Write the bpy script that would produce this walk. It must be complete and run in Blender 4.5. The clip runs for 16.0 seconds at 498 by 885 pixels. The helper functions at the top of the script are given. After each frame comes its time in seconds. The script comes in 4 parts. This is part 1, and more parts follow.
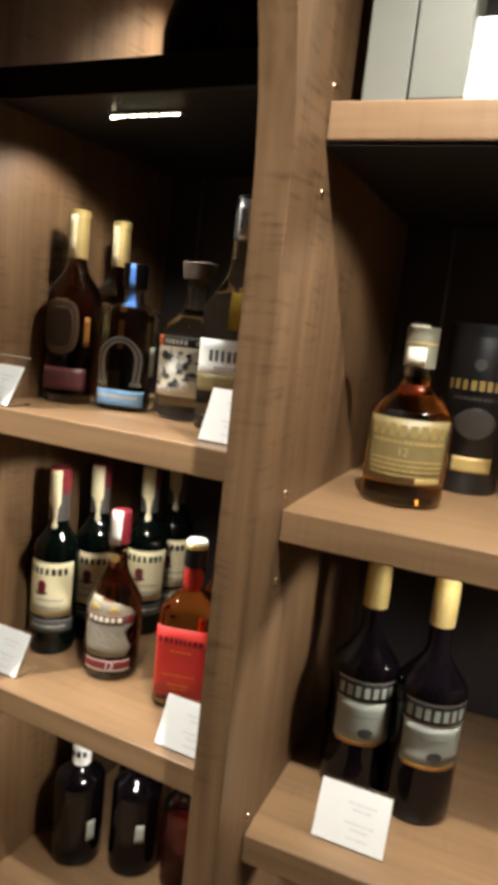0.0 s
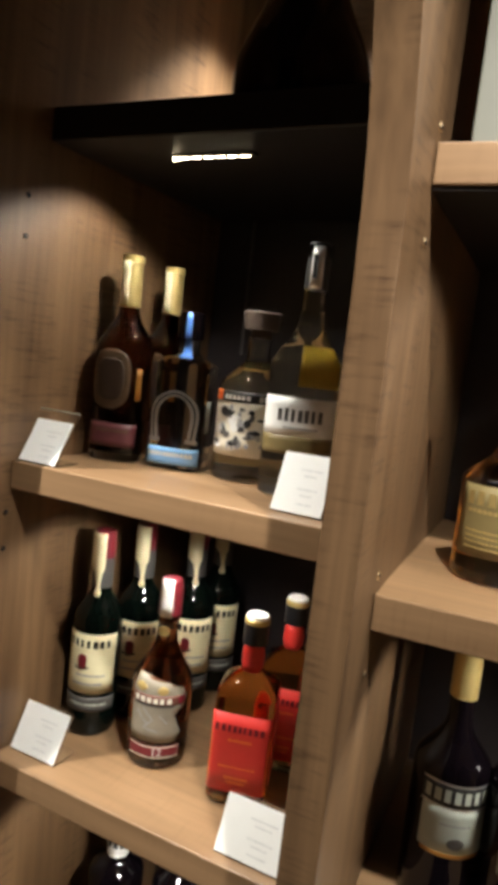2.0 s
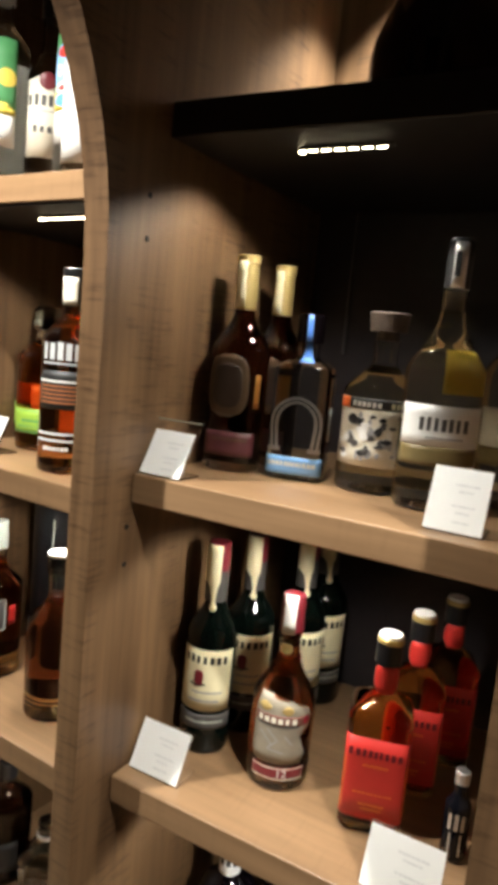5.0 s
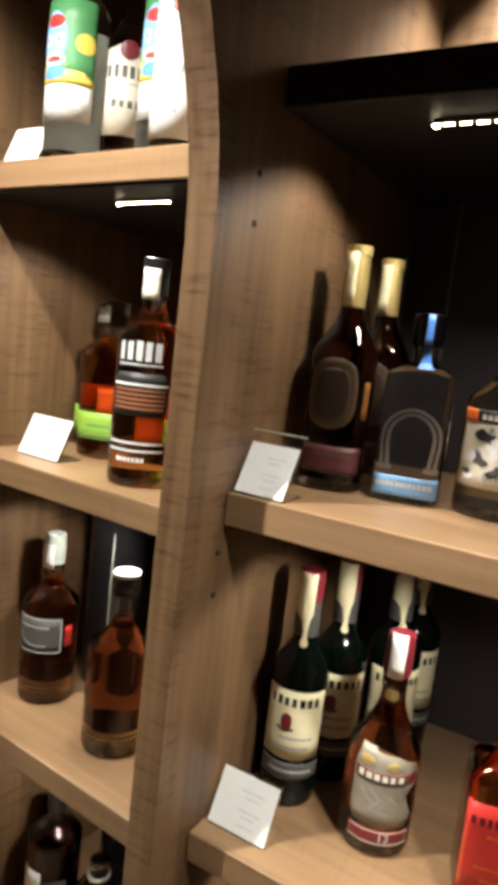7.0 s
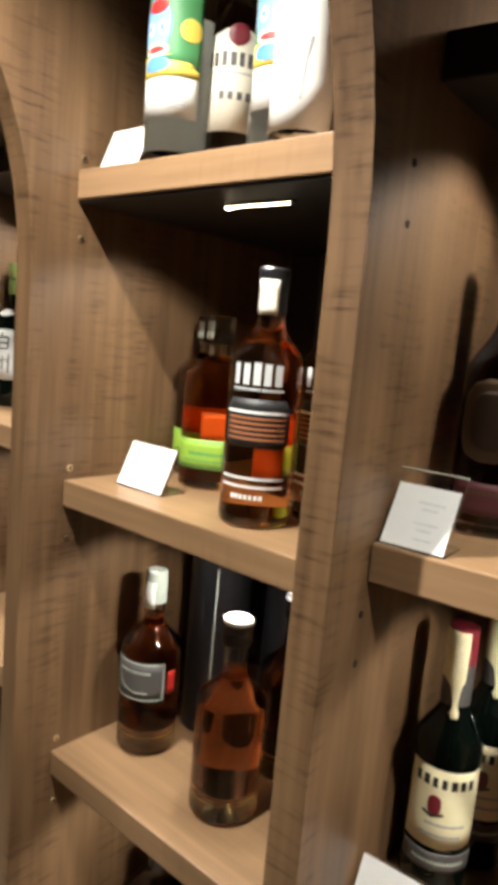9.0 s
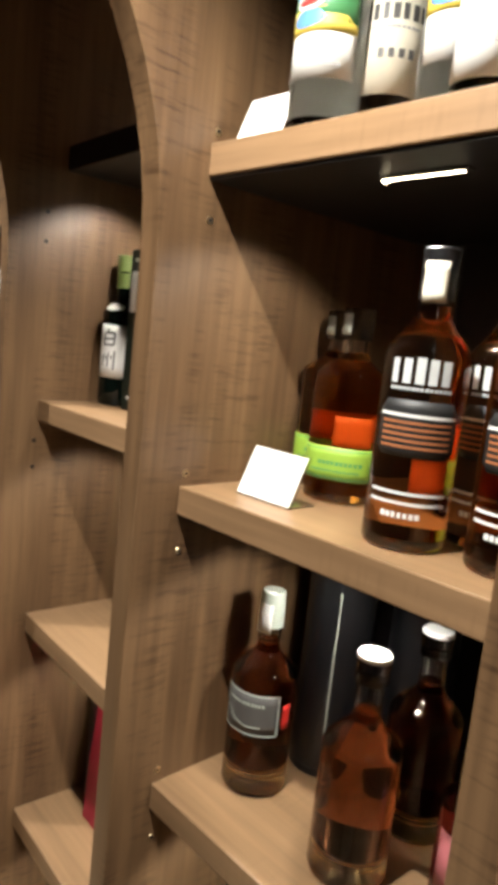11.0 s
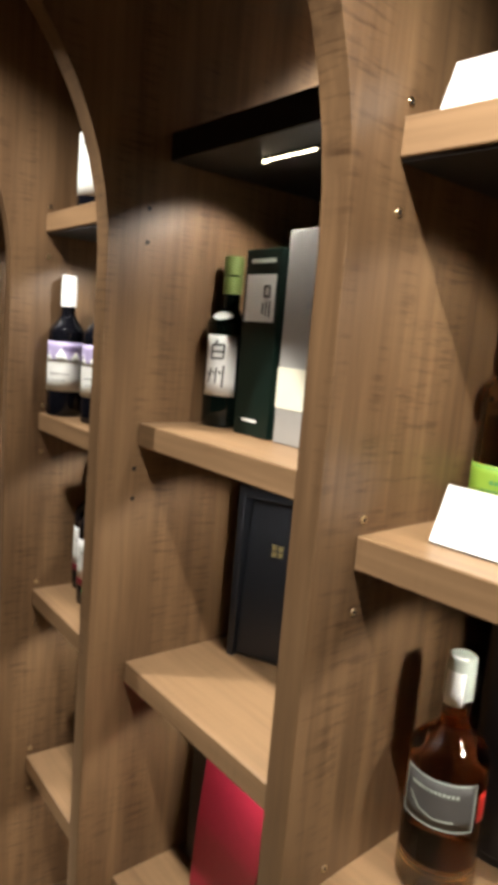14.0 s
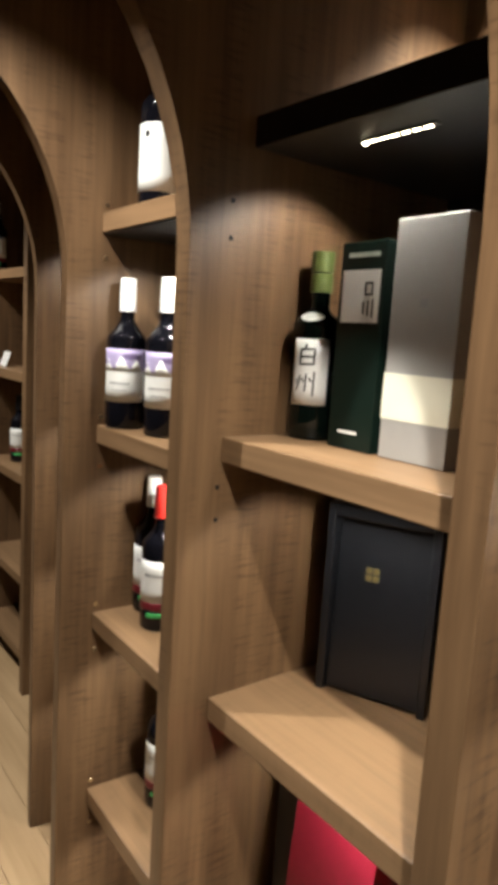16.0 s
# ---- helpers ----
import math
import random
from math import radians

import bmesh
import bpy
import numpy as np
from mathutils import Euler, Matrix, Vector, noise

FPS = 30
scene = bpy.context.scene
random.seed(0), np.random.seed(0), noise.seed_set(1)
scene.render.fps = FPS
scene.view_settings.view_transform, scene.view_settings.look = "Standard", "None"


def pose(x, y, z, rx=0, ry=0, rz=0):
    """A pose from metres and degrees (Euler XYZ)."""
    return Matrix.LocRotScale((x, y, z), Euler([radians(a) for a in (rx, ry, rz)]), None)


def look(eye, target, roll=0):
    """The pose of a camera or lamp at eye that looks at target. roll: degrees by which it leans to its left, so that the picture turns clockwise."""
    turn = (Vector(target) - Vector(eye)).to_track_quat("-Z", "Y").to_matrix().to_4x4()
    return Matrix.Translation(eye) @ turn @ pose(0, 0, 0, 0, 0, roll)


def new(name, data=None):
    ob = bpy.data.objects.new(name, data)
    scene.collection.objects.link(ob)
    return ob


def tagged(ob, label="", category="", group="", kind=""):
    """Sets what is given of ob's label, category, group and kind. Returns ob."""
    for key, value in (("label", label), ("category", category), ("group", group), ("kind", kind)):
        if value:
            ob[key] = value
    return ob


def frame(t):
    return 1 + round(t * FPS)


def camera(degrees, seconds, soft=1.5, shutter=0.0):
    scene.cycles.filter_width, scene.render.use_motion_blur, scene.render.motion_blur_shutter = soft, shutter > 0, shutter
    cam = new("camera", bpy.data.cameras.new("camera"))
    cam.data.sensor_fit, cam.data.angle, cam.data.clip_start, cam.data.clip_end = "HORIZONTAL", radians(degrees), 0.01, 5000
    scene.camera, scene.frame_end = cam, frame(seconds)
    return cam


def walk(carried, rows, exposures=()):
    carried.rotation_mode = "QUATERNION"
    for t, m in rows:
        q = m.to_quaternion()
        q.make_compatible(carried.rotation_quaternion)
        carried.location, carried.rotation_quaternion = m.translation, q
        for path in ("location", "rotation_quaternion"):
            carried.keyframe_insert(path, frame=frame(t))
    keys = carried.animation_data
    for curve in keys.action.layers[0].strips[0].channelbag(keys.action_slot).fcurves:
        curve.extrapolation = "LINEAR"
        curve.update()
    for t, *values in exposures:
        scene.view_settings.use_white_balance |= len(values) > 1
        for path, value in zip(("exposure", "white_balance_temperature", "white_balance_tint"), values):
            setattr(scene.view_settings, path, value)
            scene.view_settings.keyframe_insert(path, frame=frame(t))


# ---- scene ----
cam = camera(40.4, 16.0, soft=6.0)
PATH = [
    (0, (0.152, -0.006, 1.471), (-0.906, 1.659, 1.139), 6.2),
    (0.5, (0.115, 0.013, 1.479), (-0.945, 1.677, 1.153), 6.5),
    (1, (0.075, 0.022, 1.485), (-0.979, 1.696, 1.193), 7.3),
    (1.5, (0.043, 0.028, 1.489), (-1.012, 1.705, 1.219), 6.8),
    (2, (0.035, 0.021, 1.487), (-1.058, 1.681, 1.255), 6.5),
    (2.5, (0.025, 0.009, 1.488), (-1.082, 1.656, 1.238), 6.3),
    (3, (0.006, -0.006, 1.492), (-1.1, 1.641, 1.234), 5.6),
    (3.5, (-0.02, -0.015, 1.498), (-1.126, 1.632, 1.245), 5.6),
    (4, (-0.043, -0.015, 1.497), (-1.166, 1.619, 1.237), 5.4),
    (6.5, (-0.199, 0.009, 1.497), (-1.408, 1.576, 1.21), 6.3),
    (7, (-0.241, 0.017, 1.488), (-1.457, 1.581, 1.206), 6.6),
    (7.5, (-0.276, 0.033, 1.489), (-1.524, 1.568, 1.197), 6.6),
    (8, (-0.311, 0.046, 1.501), (-1.597, 1.542, 1.173), 5.9),
    (8.5, (-0.344, 0.052, 1.505), (-1.663, 1.523, 1.192), 5.3),
    (11, (-0.502, 0.072, 1.474), (-2.011, 1.352, 1.186), 6.2),
    (11.5, (-0.547, 0.059, 1.472), (-2.061, 1.338, 1.198), 6.1),
    (12, (-0.589, 0.054, 1.472), (-2.127, 1.307, 1.221), 6),
    (12.5, (-0.635, 0.048, 1.476), (-2.164, 1.307, 1.196), 5.8),
    (13, (-0.672, 0.044, 1.481), (-2.199, 1.305, 1.197), 5.2),
    (13.5, (-0.709, 0.034, 1.48), (-2.234, 1.294, 1.187), 4.9),
    (14, (-0.745, 0.023, 1.481), (-2.274, 1.276, 1.177), 4.9),
    (14.5, (-0.775, 0.019, 1.487), (-2.314, 1.257, 1.17), 4.4),
    (15, (-0.811, 0.01, 1.483), (-2.353, 1.244, 1.166), 4.3),
    (15.5, (-0.851, 0.007, 1.479), (-2.401, 1.23, 1.162), 4.1),
    (16, (-0.895, 0, 1.476), (-2.459, 1.21, 1.173), 3.6),
]
walk(cam, [(t, look(eye, target, roll)) for t, eye, target, roll in PATH])

# ---- plan: the shelving follows a gentle curve, one straight bay after another ----
BAY_X = {"R": -0.20, "A": -0.70, "B": -1.20, "C": -1.70, "D": -2.20, "E": -2.70}
BAY_TURN = {"R": 11.3, "A": 7.9, "B": 3.7, "C": 0.0, "D": -1.6, "E": -8.5}
BAY_WIDTH, TH, SHELF_Y = 0.46, 0.04, 0.572


def along(degrees, d):
    return Vector((d * math.cos(radians(degrees)), d * math.sin(radians(degrees)), 0.0))


RIB_TURN = {k: (BAY_TURN[k] + BAY_TURN.get(n, BAY_TURN[k])) / 2 for k, n in zip("RABCDE", "ABCDE ")}
CORNER = {"C": Vector((BAY_X["C"], SHELF_Y, 0.0))}
for k, n in ("BC", "AB", "RA"):
    CORNER[k] = CORNER[n] + along(BAY_TURN[n], BAY_WIDTH) + along(RIB_TURN[k], TH)
for k, n in ("DC", "ED"):
    CORNER[k] = CORNER[n] - along(RIB_TURN[n], TH) - along(BAY_TURN[k], BAY_WIDTH)
for k, dx, dy in (("R", 0.002, -0.041), ("A", -0.008, -0.019), ("B", -0.007, -0.014), ("D", 0.004, 0.017), ("E", 0.0, 0.07)):
    CORNER[k] = CORNER[k] + Vector((dx, dy, 0.0))


def bay_frame(k, turn=None):
    """Takes the plan of a straight row of bays to where the bay stands on the curve."""
    c = CORNER[k]
    return pose(c.x, c.y, 0, 0, 0, BAY_TURN[k] if turn is None else turn) @ pose(-BAY_X[k], -SHELF_Y, 0)


def frame_at(x):
    for k, x0 in BAY_X.items():
        if x0 - TH < x <= x0 + BAY_WIDTH:
            return bay_frame(k)
    return bay_frame("R") if x > 0 else Matrix.Identity(4)


# ---- light ----
world = bpy.data.worlds.new("world")
scene.world = world
world.use_nodes = True
world.node_tree.nodes["Background"].inputs[0].default_value = (1.0, 0.86, 0.7, 1)
world.node_tree.nodes["Background"].inputs[1].default_value = 0.012

LAMP_COLOUR = (1.0, 0.965, 0.89)


def spot(x, y, z, target, watts, degrees=84.0, blend=0.45, size=0.012):
    data = bpy.data.lights.new("ceiling_spot_light", "SPOT")
    data.energy, data.color, data.spot_size, data.spot_blend, data.shadow_soft_size = watts, LAMP_COLOUR, radians(degrees), blend, size
    ob = new("ceiling_spot_light", data)
    ob.matrix_world = frame_at(x) @ look((x, y, z), target)
    return ob


def strip_lamp(x, y, z, watts, wide=168.0, narrow=0.24, blend=0.22):
    """The light of a short strip: wide along the shelf, narrower across it."""
    data = bpy.data.lights.new("strip_light", "SPOT")
    data.energy, data.color, data.spot_size, data.spot_blend, data.shadow_soft_size = watts, (1.0, 0.96, 0.87), radians(wide), blend, 0.014
    ob = new("strip_light", data)
    ob.matrix_world = frame_at(x) @ pose(x, y, z) @ Matrix.Diagonal((1.0, narrow, 1.0, 1.0))
    return ob


SPOT_X = (0.05, -0.95, -1.95, -2.95)
for sx, watts in zip(SPOT_X, (116.0, 146.0, 90.0, 90.0)):
    spot(sx, 0.135, 2.235, (sx, 0.46, 0.80), watts, 100.0, 0.85)
spot(-3.9, 0.3, 2.25, (-3.7, 0.6, 0.0), 75.0, 110.0, 0.6)


# ---- materials ----
def material(name):
    m = bpy.data.materials.new(name)
    m.use_nodes = True
    nodes = m.node_tree.nodes
    return m, nodes, m.node_tree.links, nodes["Principled BSDF"]


def plain(name, colour, rough=0.5, metal=0.0, mottled=0.06, coat=0.0, gloss=0.5):
    """A paint, paper or plastic with slight mottling and fine relief."""
    m, nodes, links, b = material(name)
    tc = nodes.new("ShaderNodeTexCoord")
    n = nodes.new("ShaderNodeTexNoise")
    n.inputs["Scale"].default_value, n.inputs["Detail"].default_value = 60.0, 4.0
    links.new(tc.outputs["Object"], n.inputs["Vector"])
    r = nodes.new("ShaderNodeValToRGB")
    lo, hi = 1 - mottled, 1 + mottled
    r.color_ramp.elements[0].color = (*[max(0.0, c * lo) for c in colour], 1)
    r.color_ramp.elements[1].color = (*[min(1.0, c * hi) for c in colour], 1)
    links.new(n.outputs["Fac"], r.inputs["Fac"])
    links.new(r.outputs["Color"], b.inputs["Base Color"])
    b.inputs["Roughness"].default_value, b.inputs["Metallic"].default_value = rough, metal
    b.inputs["Coat Weight"].default_value, b.inputs["Specular IOR Level"].default_value = coat, gloss
    return m


def wood(name, along, dark, light, rough=0.42, figure=0.17):
    """Walnut laminate: long grain along one axis, ripple figure across it, small marks."""
    m, nodes, links, b = material(name)
    tc = nodes.new("ShaderNodeTexCoord")
    info = nodes.new("ShaderNodeObjectInfo")
    shift = nodes.new("ShaderNodeVectorMath")
    shift.operation = "SCALE"
    links.new(info.outputs["Random"], shift.inputs["Scale"])
    shift.inputs[0].default_value = (7.3, 3.1, 5.7)
    add = nodes.new("ShaderNodeVectorMath")
    links.new(tc.outputs["Object"], add.inputs[0])
    links.new(shift.outputs["Vector"], add.inputs[1])

    def field(scale, detail, stretch, rough_=0.55):
        mp = nodes.new("ShaderNodeMapping")
        mp.inputs["Scale"].default_value = stretch
        links.new(add.outputs["Vector"], mp.inputs["Vector"])
        n = nodes.new("ShaderNodeTexNoise")
        n.inputs["Scale"].default_value, n.inputs["Detail"].default_value, n.inputs["Roughness"].default_value = scale, detail, rough_
        links.new(mp.outputs["Vector"], n.inputs["Vector"])
        return n.outputs["Fac"]

    long = [1.0, 1.0, 1.0]
    long[along] = 0.05
    cross = [0.5, 0.5, 0.5]
    cross[along] = 4.6
    grain = field(70.0, 5.0, long)
    broad = field(13.0, 4.0, [v if v == 1.0 else 0.12 for v in long])
    ripple = field(34.0, 3.0, cross)
    patch_ = field(14.0, 2.0, [v if v == 1.0 else 0.22 for v in long])

    def math_(op, a, c):
        k = nodes.new("ShaderNodeMath")
        k.operation = op
        for i, v in enumerate((a, c)):
            if isinstance(v, (int, float)):
                k.inputs[i].default_value = v
            else:
                links.new(v, k.inputs[i])
        return k.outputs[0]

    def soft_step(v, lo, hi):
        k = nodes.new("ShaderNodeMapRange")
        k.interpolation_type = "SMOOTHSTEP"
        k.inputs[1].default_value, k.inputs[2].default_value = lo, hi
        links.new(v, k.inputs[0])
        return k.outputs[0]

    marks = math_("MULTIPLY", soft_step(ripple, 0.48, 0.72), soft_step(patch_, 0.44, 0.60))
    mix = math_("ADD", math_("MULTIPLY", grain, 0.44), math_("MULTIPLY", broad, 0.66))
    mix = math_("SUBTRACT", mix, math_("MULTIPLY", marks, figure))
    ramp = nodes.new("ShaderNodeValToRGB")
    ramp.color_ramp.elements[0].position, ramp.color_ramp.elements[0].color = 0.32, (*dark, 1)
    ramp.color_ramp.elements[1].position, ramp.color_ramp.elements[1].color = 0.76, (*light, 1)
    links.new(mix, ramp.inputs["Fac"])
    links.new(ramp.outputs["Color"], b.inputs["Base Color"])
    rr = nodes.new("ShaderNodeMapRange")
    rr.inputs[3].default_value, rr.inputs[4].default_value = rough - 0.08, rough + 0.14
    links.new(broad, rr.inputs[0])
    links.new(rr.outputs[0], b.inputs["Roughness"])
    bump = nodes.new("ShaderNodeBump")
    bump.inputs["Strength"].default_value, bump.inputs["Distance"].default_value = 0.25, 0.002
    links.new(mix, bump.inputs["Height"])
    links.new(bump.outputs["Normal"], b.inputs["Normal"])
    return m


def glass(name, tint, rough=0.0, ior=1.45):
    m, nodes, links, b = material(name)
    b.inputs["Base Color"].default_value = (*tint, 1)
    b.inputs["Transmission Weight"].default_value = 1.0
    b.inputs["Roughness"].default_value, b.inputs["IOR"].default_value = rough, ior
    return m


def glow(name, colour, strength):
    m, nodes, links, b = material(name)
    b.inputs["Base Color"].default_value = (*colour, 1)
    b.inputs["Emission Color"].default_value = (*colour, 1)
    b.inputs["Emission Strength"].default_value = strength
    return m


W_DARK, W_LIGHT = (0.056, 0.0285, 0.0130), (0.205, 0.118, 0.0565)
WOOD_Z = wood("walnut_upright", 2, W_DARK, W_LIGHT)
WOOD_X = wood("walnut_shelf", 0, (0.130, 0.074, 0.036), (0.278, 0.168, 0.087), 0.36, 0.06)
WOOD_FLOOR = wood("pale_floor_plank", 0, (0.27, 0.175, 0.088), (0.43, 0.295, 0.165), 0.4, 0.03)
BLACK = plain("black_laminate", (0.015, 0.014, 0.015), 0.5, mottled=0.3)
DARK_WALL = plain("dark_wall_paint", (0.03, 0.024, 0.02), 0.7, mottled=0.2)
BACKM = plain("dark_plum_laminate", (0.030, 0.025, 0.027), 0.38, mottled=0.25)
BRASS = plain("brass_insert", (0.62, 0.47, 0.28), 0.3, 1.0)
HOLE = plain("drilled_hole", (0.01, 0.008, 0.006), 0.9)
LED = glow("led_chip", (1.0, 0.84, 0.55), 18.0)
STEEL = plain("aluminium_channel", (0.16, 0.155, 0.15), 0.5, 1.0)


# ---- building ----
HERE = Matrix.Identity(4)


def part(name, bm, mat, parent=None, label="", smooth=False):
    """Links a bmesh as one mesh object under a thing or a part."""
    me = bpy.data.meshes.new(name)
    bmesh.ops.recalc_face_normals(bm, faces=bm.faces[:])
    if smooth:
        for f in bm.faces:
            f.smooth = True
    bm.to_mesh(me)
    bm.free()
    if smooth:
        me.set_sharp_from_angle(angle=radians(38))
    me.materials.append(mat)
    ob = new(name, me)
    if parent:
        ob.parent = parent
    else:
        ob.matrix_world = HERE
    if label:
        tagged(ob, label)
    return ob


def box(x0, x1, y0, y1, z0, z1, bevel=0.0, segments=2):
    bm = bmesh.new()
    bmesh.ops.create_cube(bm, size=1)
    for v in bm.verts:
        v.co = ((x0 + x1) / 2 + v.co.x * (x1 - x0), (y0 + y1) / 2 + v.co.y * (y1 - y0), (z0 + z1) / 2 + v.co.z * (z1 - z0))
    if bevel:
        bmesh.ops.bevel(bm, geom=bm.edges[:], offset=bevel, segments=segments, affect="EDGES", profile=0.5)
    return bm


def empty(name, m, label, category, group=""):
    ob = new(name)
    ob.empty_display_size = 0.05
    ob.matrix_world = frame_at(m.translation.x) @ m
    return tagged(ob, label, category, group)


# ---- the shell ----
FLOOR, CEIL, BACK = -0.02, 2.46, 1.03
FRONT, RIB = 0.503, 0.037
ARCH_Y, ARCH_Z, ARCH_R = 0.003, 1.58, 0.50

ground_slab = tagged(part("floor", box(-6.5, 1.2, -0.9, 3.0, FLOOR - 0.1, FLOOR - 0.012), DARK_WALL), "pale oak plank floor of the wine room", "floor", kind="structure")
tagged(part("ceiling", box(-6.5, 1.2, -0.9, 3.0, CEIL, CEIL + 0.1), DARK_WALL), "dark painted ceiling above the wooden arches", "ceiling", kind="structure")
# Unseen closing wall, added dark so that little light bounces off it.
tagged(part("wall_south", box(-6.5, 1.2, -0.9, -0.72, FLOOR, CEIL), DARK_WALL), "unseen dark wall that closes the walkway and cuts bounced light", "wall", kind="structure")
tagged(part("wall_east", box(1.1, 1.2, -0.72, 3.0, FLOOR, CEIL), DARK_WALL), "dark painted end wall", "wall", kind="structure")
tagged(part("wall_west", box(-6.5, -6.4, -0.72, 3.0, FLOOR, CEIL), WOOD_Z), "walnut panelled end wall", "wall", kind="structure")
tagged(part("wall_north", box(-2.80, 1.1, 1.45, 1.57, FLOOR, CEIL), DARK_WALL), "dark wall behind the built-in shelving", "wall", kind="structure")
tagged(part("wall_far", box(-6.4, -2.80, 1.6, 1.72, FLOOR, CEIL), DARK_WALL), "dark wall behind the far shelving", "wall", kind="structure")


def rib(x, dy=0.0, label="walnut upright panel with an arched front edge"):
    """An upright whose front edge bends over the walkway in a round arch and comes down on the other side."""
    out = [(BACK + 0.045 + dy, FLOOR), (FRONT + dy, FLOOR)]
    for i in range(33):
        a = math.pi * i / 32
        out.append((ARCH_Y + dy + ARCH_R * math.cos(a), ARCH_Z + ARCH_R * math.sin(a)))
    out += [(ARCH_Y + dy - ARCH_R, FLOOR), (-0.80, FLOOR), (-0.80, CEIL - 0.004), (BACK + 0.045 + dy, CEIL - 0.004)]
    bm = bmesh.new()
    a = [bm.verts.new((x - RIB, y, z)) for y, z in out]
    b = [bm.verts.new((x, y, z)) for y, z in out]
    k = len(out)
    bm.faces.new(a), bm.faces.new(b[::-1])
    for i in range(k):
        bm.faces.new((a[i], a[(i + 1) % k], b[(i + 1) % k], b[i]))
    edges = [e for e in bm.edges if abs(e.verts[0].co.x - e.verts[1].co.x) < 1e-6 and e.calc_length() < 3 and max(v.co.y for v in e.verts) < FRONT + dy + 0.01 and min(v.co.y for v in e.verts) > ARCH_Y + dy - ARCH_R - 0.01]
    bmesh.ops.bevel(bm, geom=edges, offset=0.0022, segments=2, affect="EDGES", profile=0.5)
    return tagged(part("upright_panel", bm, WOOD_Z, smooth=True), label, "panel", "shelving uprights", "structure")


HERE = bay_frame("R")
rib(BAY_X["R"] + 0.5)
for k, rx in BAY_X.items():
    HERE = bay_frame(k, RIB_TURN[k])
    rib(rx, {"R": -0.012, "B": 0.007}.get(k, 0.0))
HERE = Matrix.Identity(4)


def screw(x, y, z, bay):
    bm = bmesh.new()
    bmesh.ops.create_cone(bm, cap_ends=True, segments=14, radius1=0.0050, radius2=0.0044, depth=0.0012, matrix=pose(x + 0.0006, y, z, 0, 90, 0))
    t = tagged(part("screw_insert", bm, BRASS, smooth=True), "small brass screw insert in the walnut upright", "screw", "screw inserts")
    bm = bmesh.new()
    bmesh.ops.create_cone(bm, cap_ends=True, segments=10, radius1=0.0024, radius2=0.0024, depth=0.0012, matrix=pose(x + 0.0010, y, z, 0, 90, 0))
    part("socket", bm, HOLE, t, "dark socket")
    return t


def hole(x, y, z):
    bm = bmesh.new()
    bmesh.ops.create_cone(bm, cap_ends=True, segments=12, radius1=0.0036, radius2=0.0036, depth=0.001, matrix=pose(x + 0.0006, y, z, 0, 90, 0))
    return tagged(part("peg_hole", bm, HOLE), "drilled shelf peg hole in the upright", "hole", "peg holes", "structure")


def shelf(x0, x1, top, mat=None, y0=SHELF_Y, y1=BACK, th=0.038, label="thick walnut shelf board with an eased front edge"):
    return tagged(part("shelf_board", box(x0 + 0.001, x1 - 0.001, y0, y1, top - th, top, 0.002), mat or WOOD_X), label, "shelf", "shelf boards")


def led_strip(x0, x1, y, z, watts=9.8, wide=160.0, narrow=0.40, blend=0.20):
    """A short aluminium channel with a row of chips under a shelf."""
    xc = (x0 + x1) / 2
    t = empty("led_strip", pose(xc, y, z), "short warm white LED strip under the shelf", "lamp", "shelf lamps")
    part("channel", box(x0 - xc - 0.006, x1 - xc + 0.006, -0.006, 0.006, -0.003, 0.0, 0.0008), STEEL, t)
    part("lead_chip", box(x0 - xc - 0.008, x0 - xc - 0.001, -0.003, 0.003, -0.006, -0.003, 0.0012), LED, t, "glowing round end chip")
    n = 6
    for i in range(n):
        cx = x0 - xc + (x1 - x0) * (i + 0.5) / n
        part("chip", box(cx - 0.0056, cx + 0.0056, -0.0014, 0.0014, -0.0042, -0.003), LED, t, "glowing chip")
    strip_lamp(xc, y, z - 0.005, watts, wide, narrow, blend)
    return t


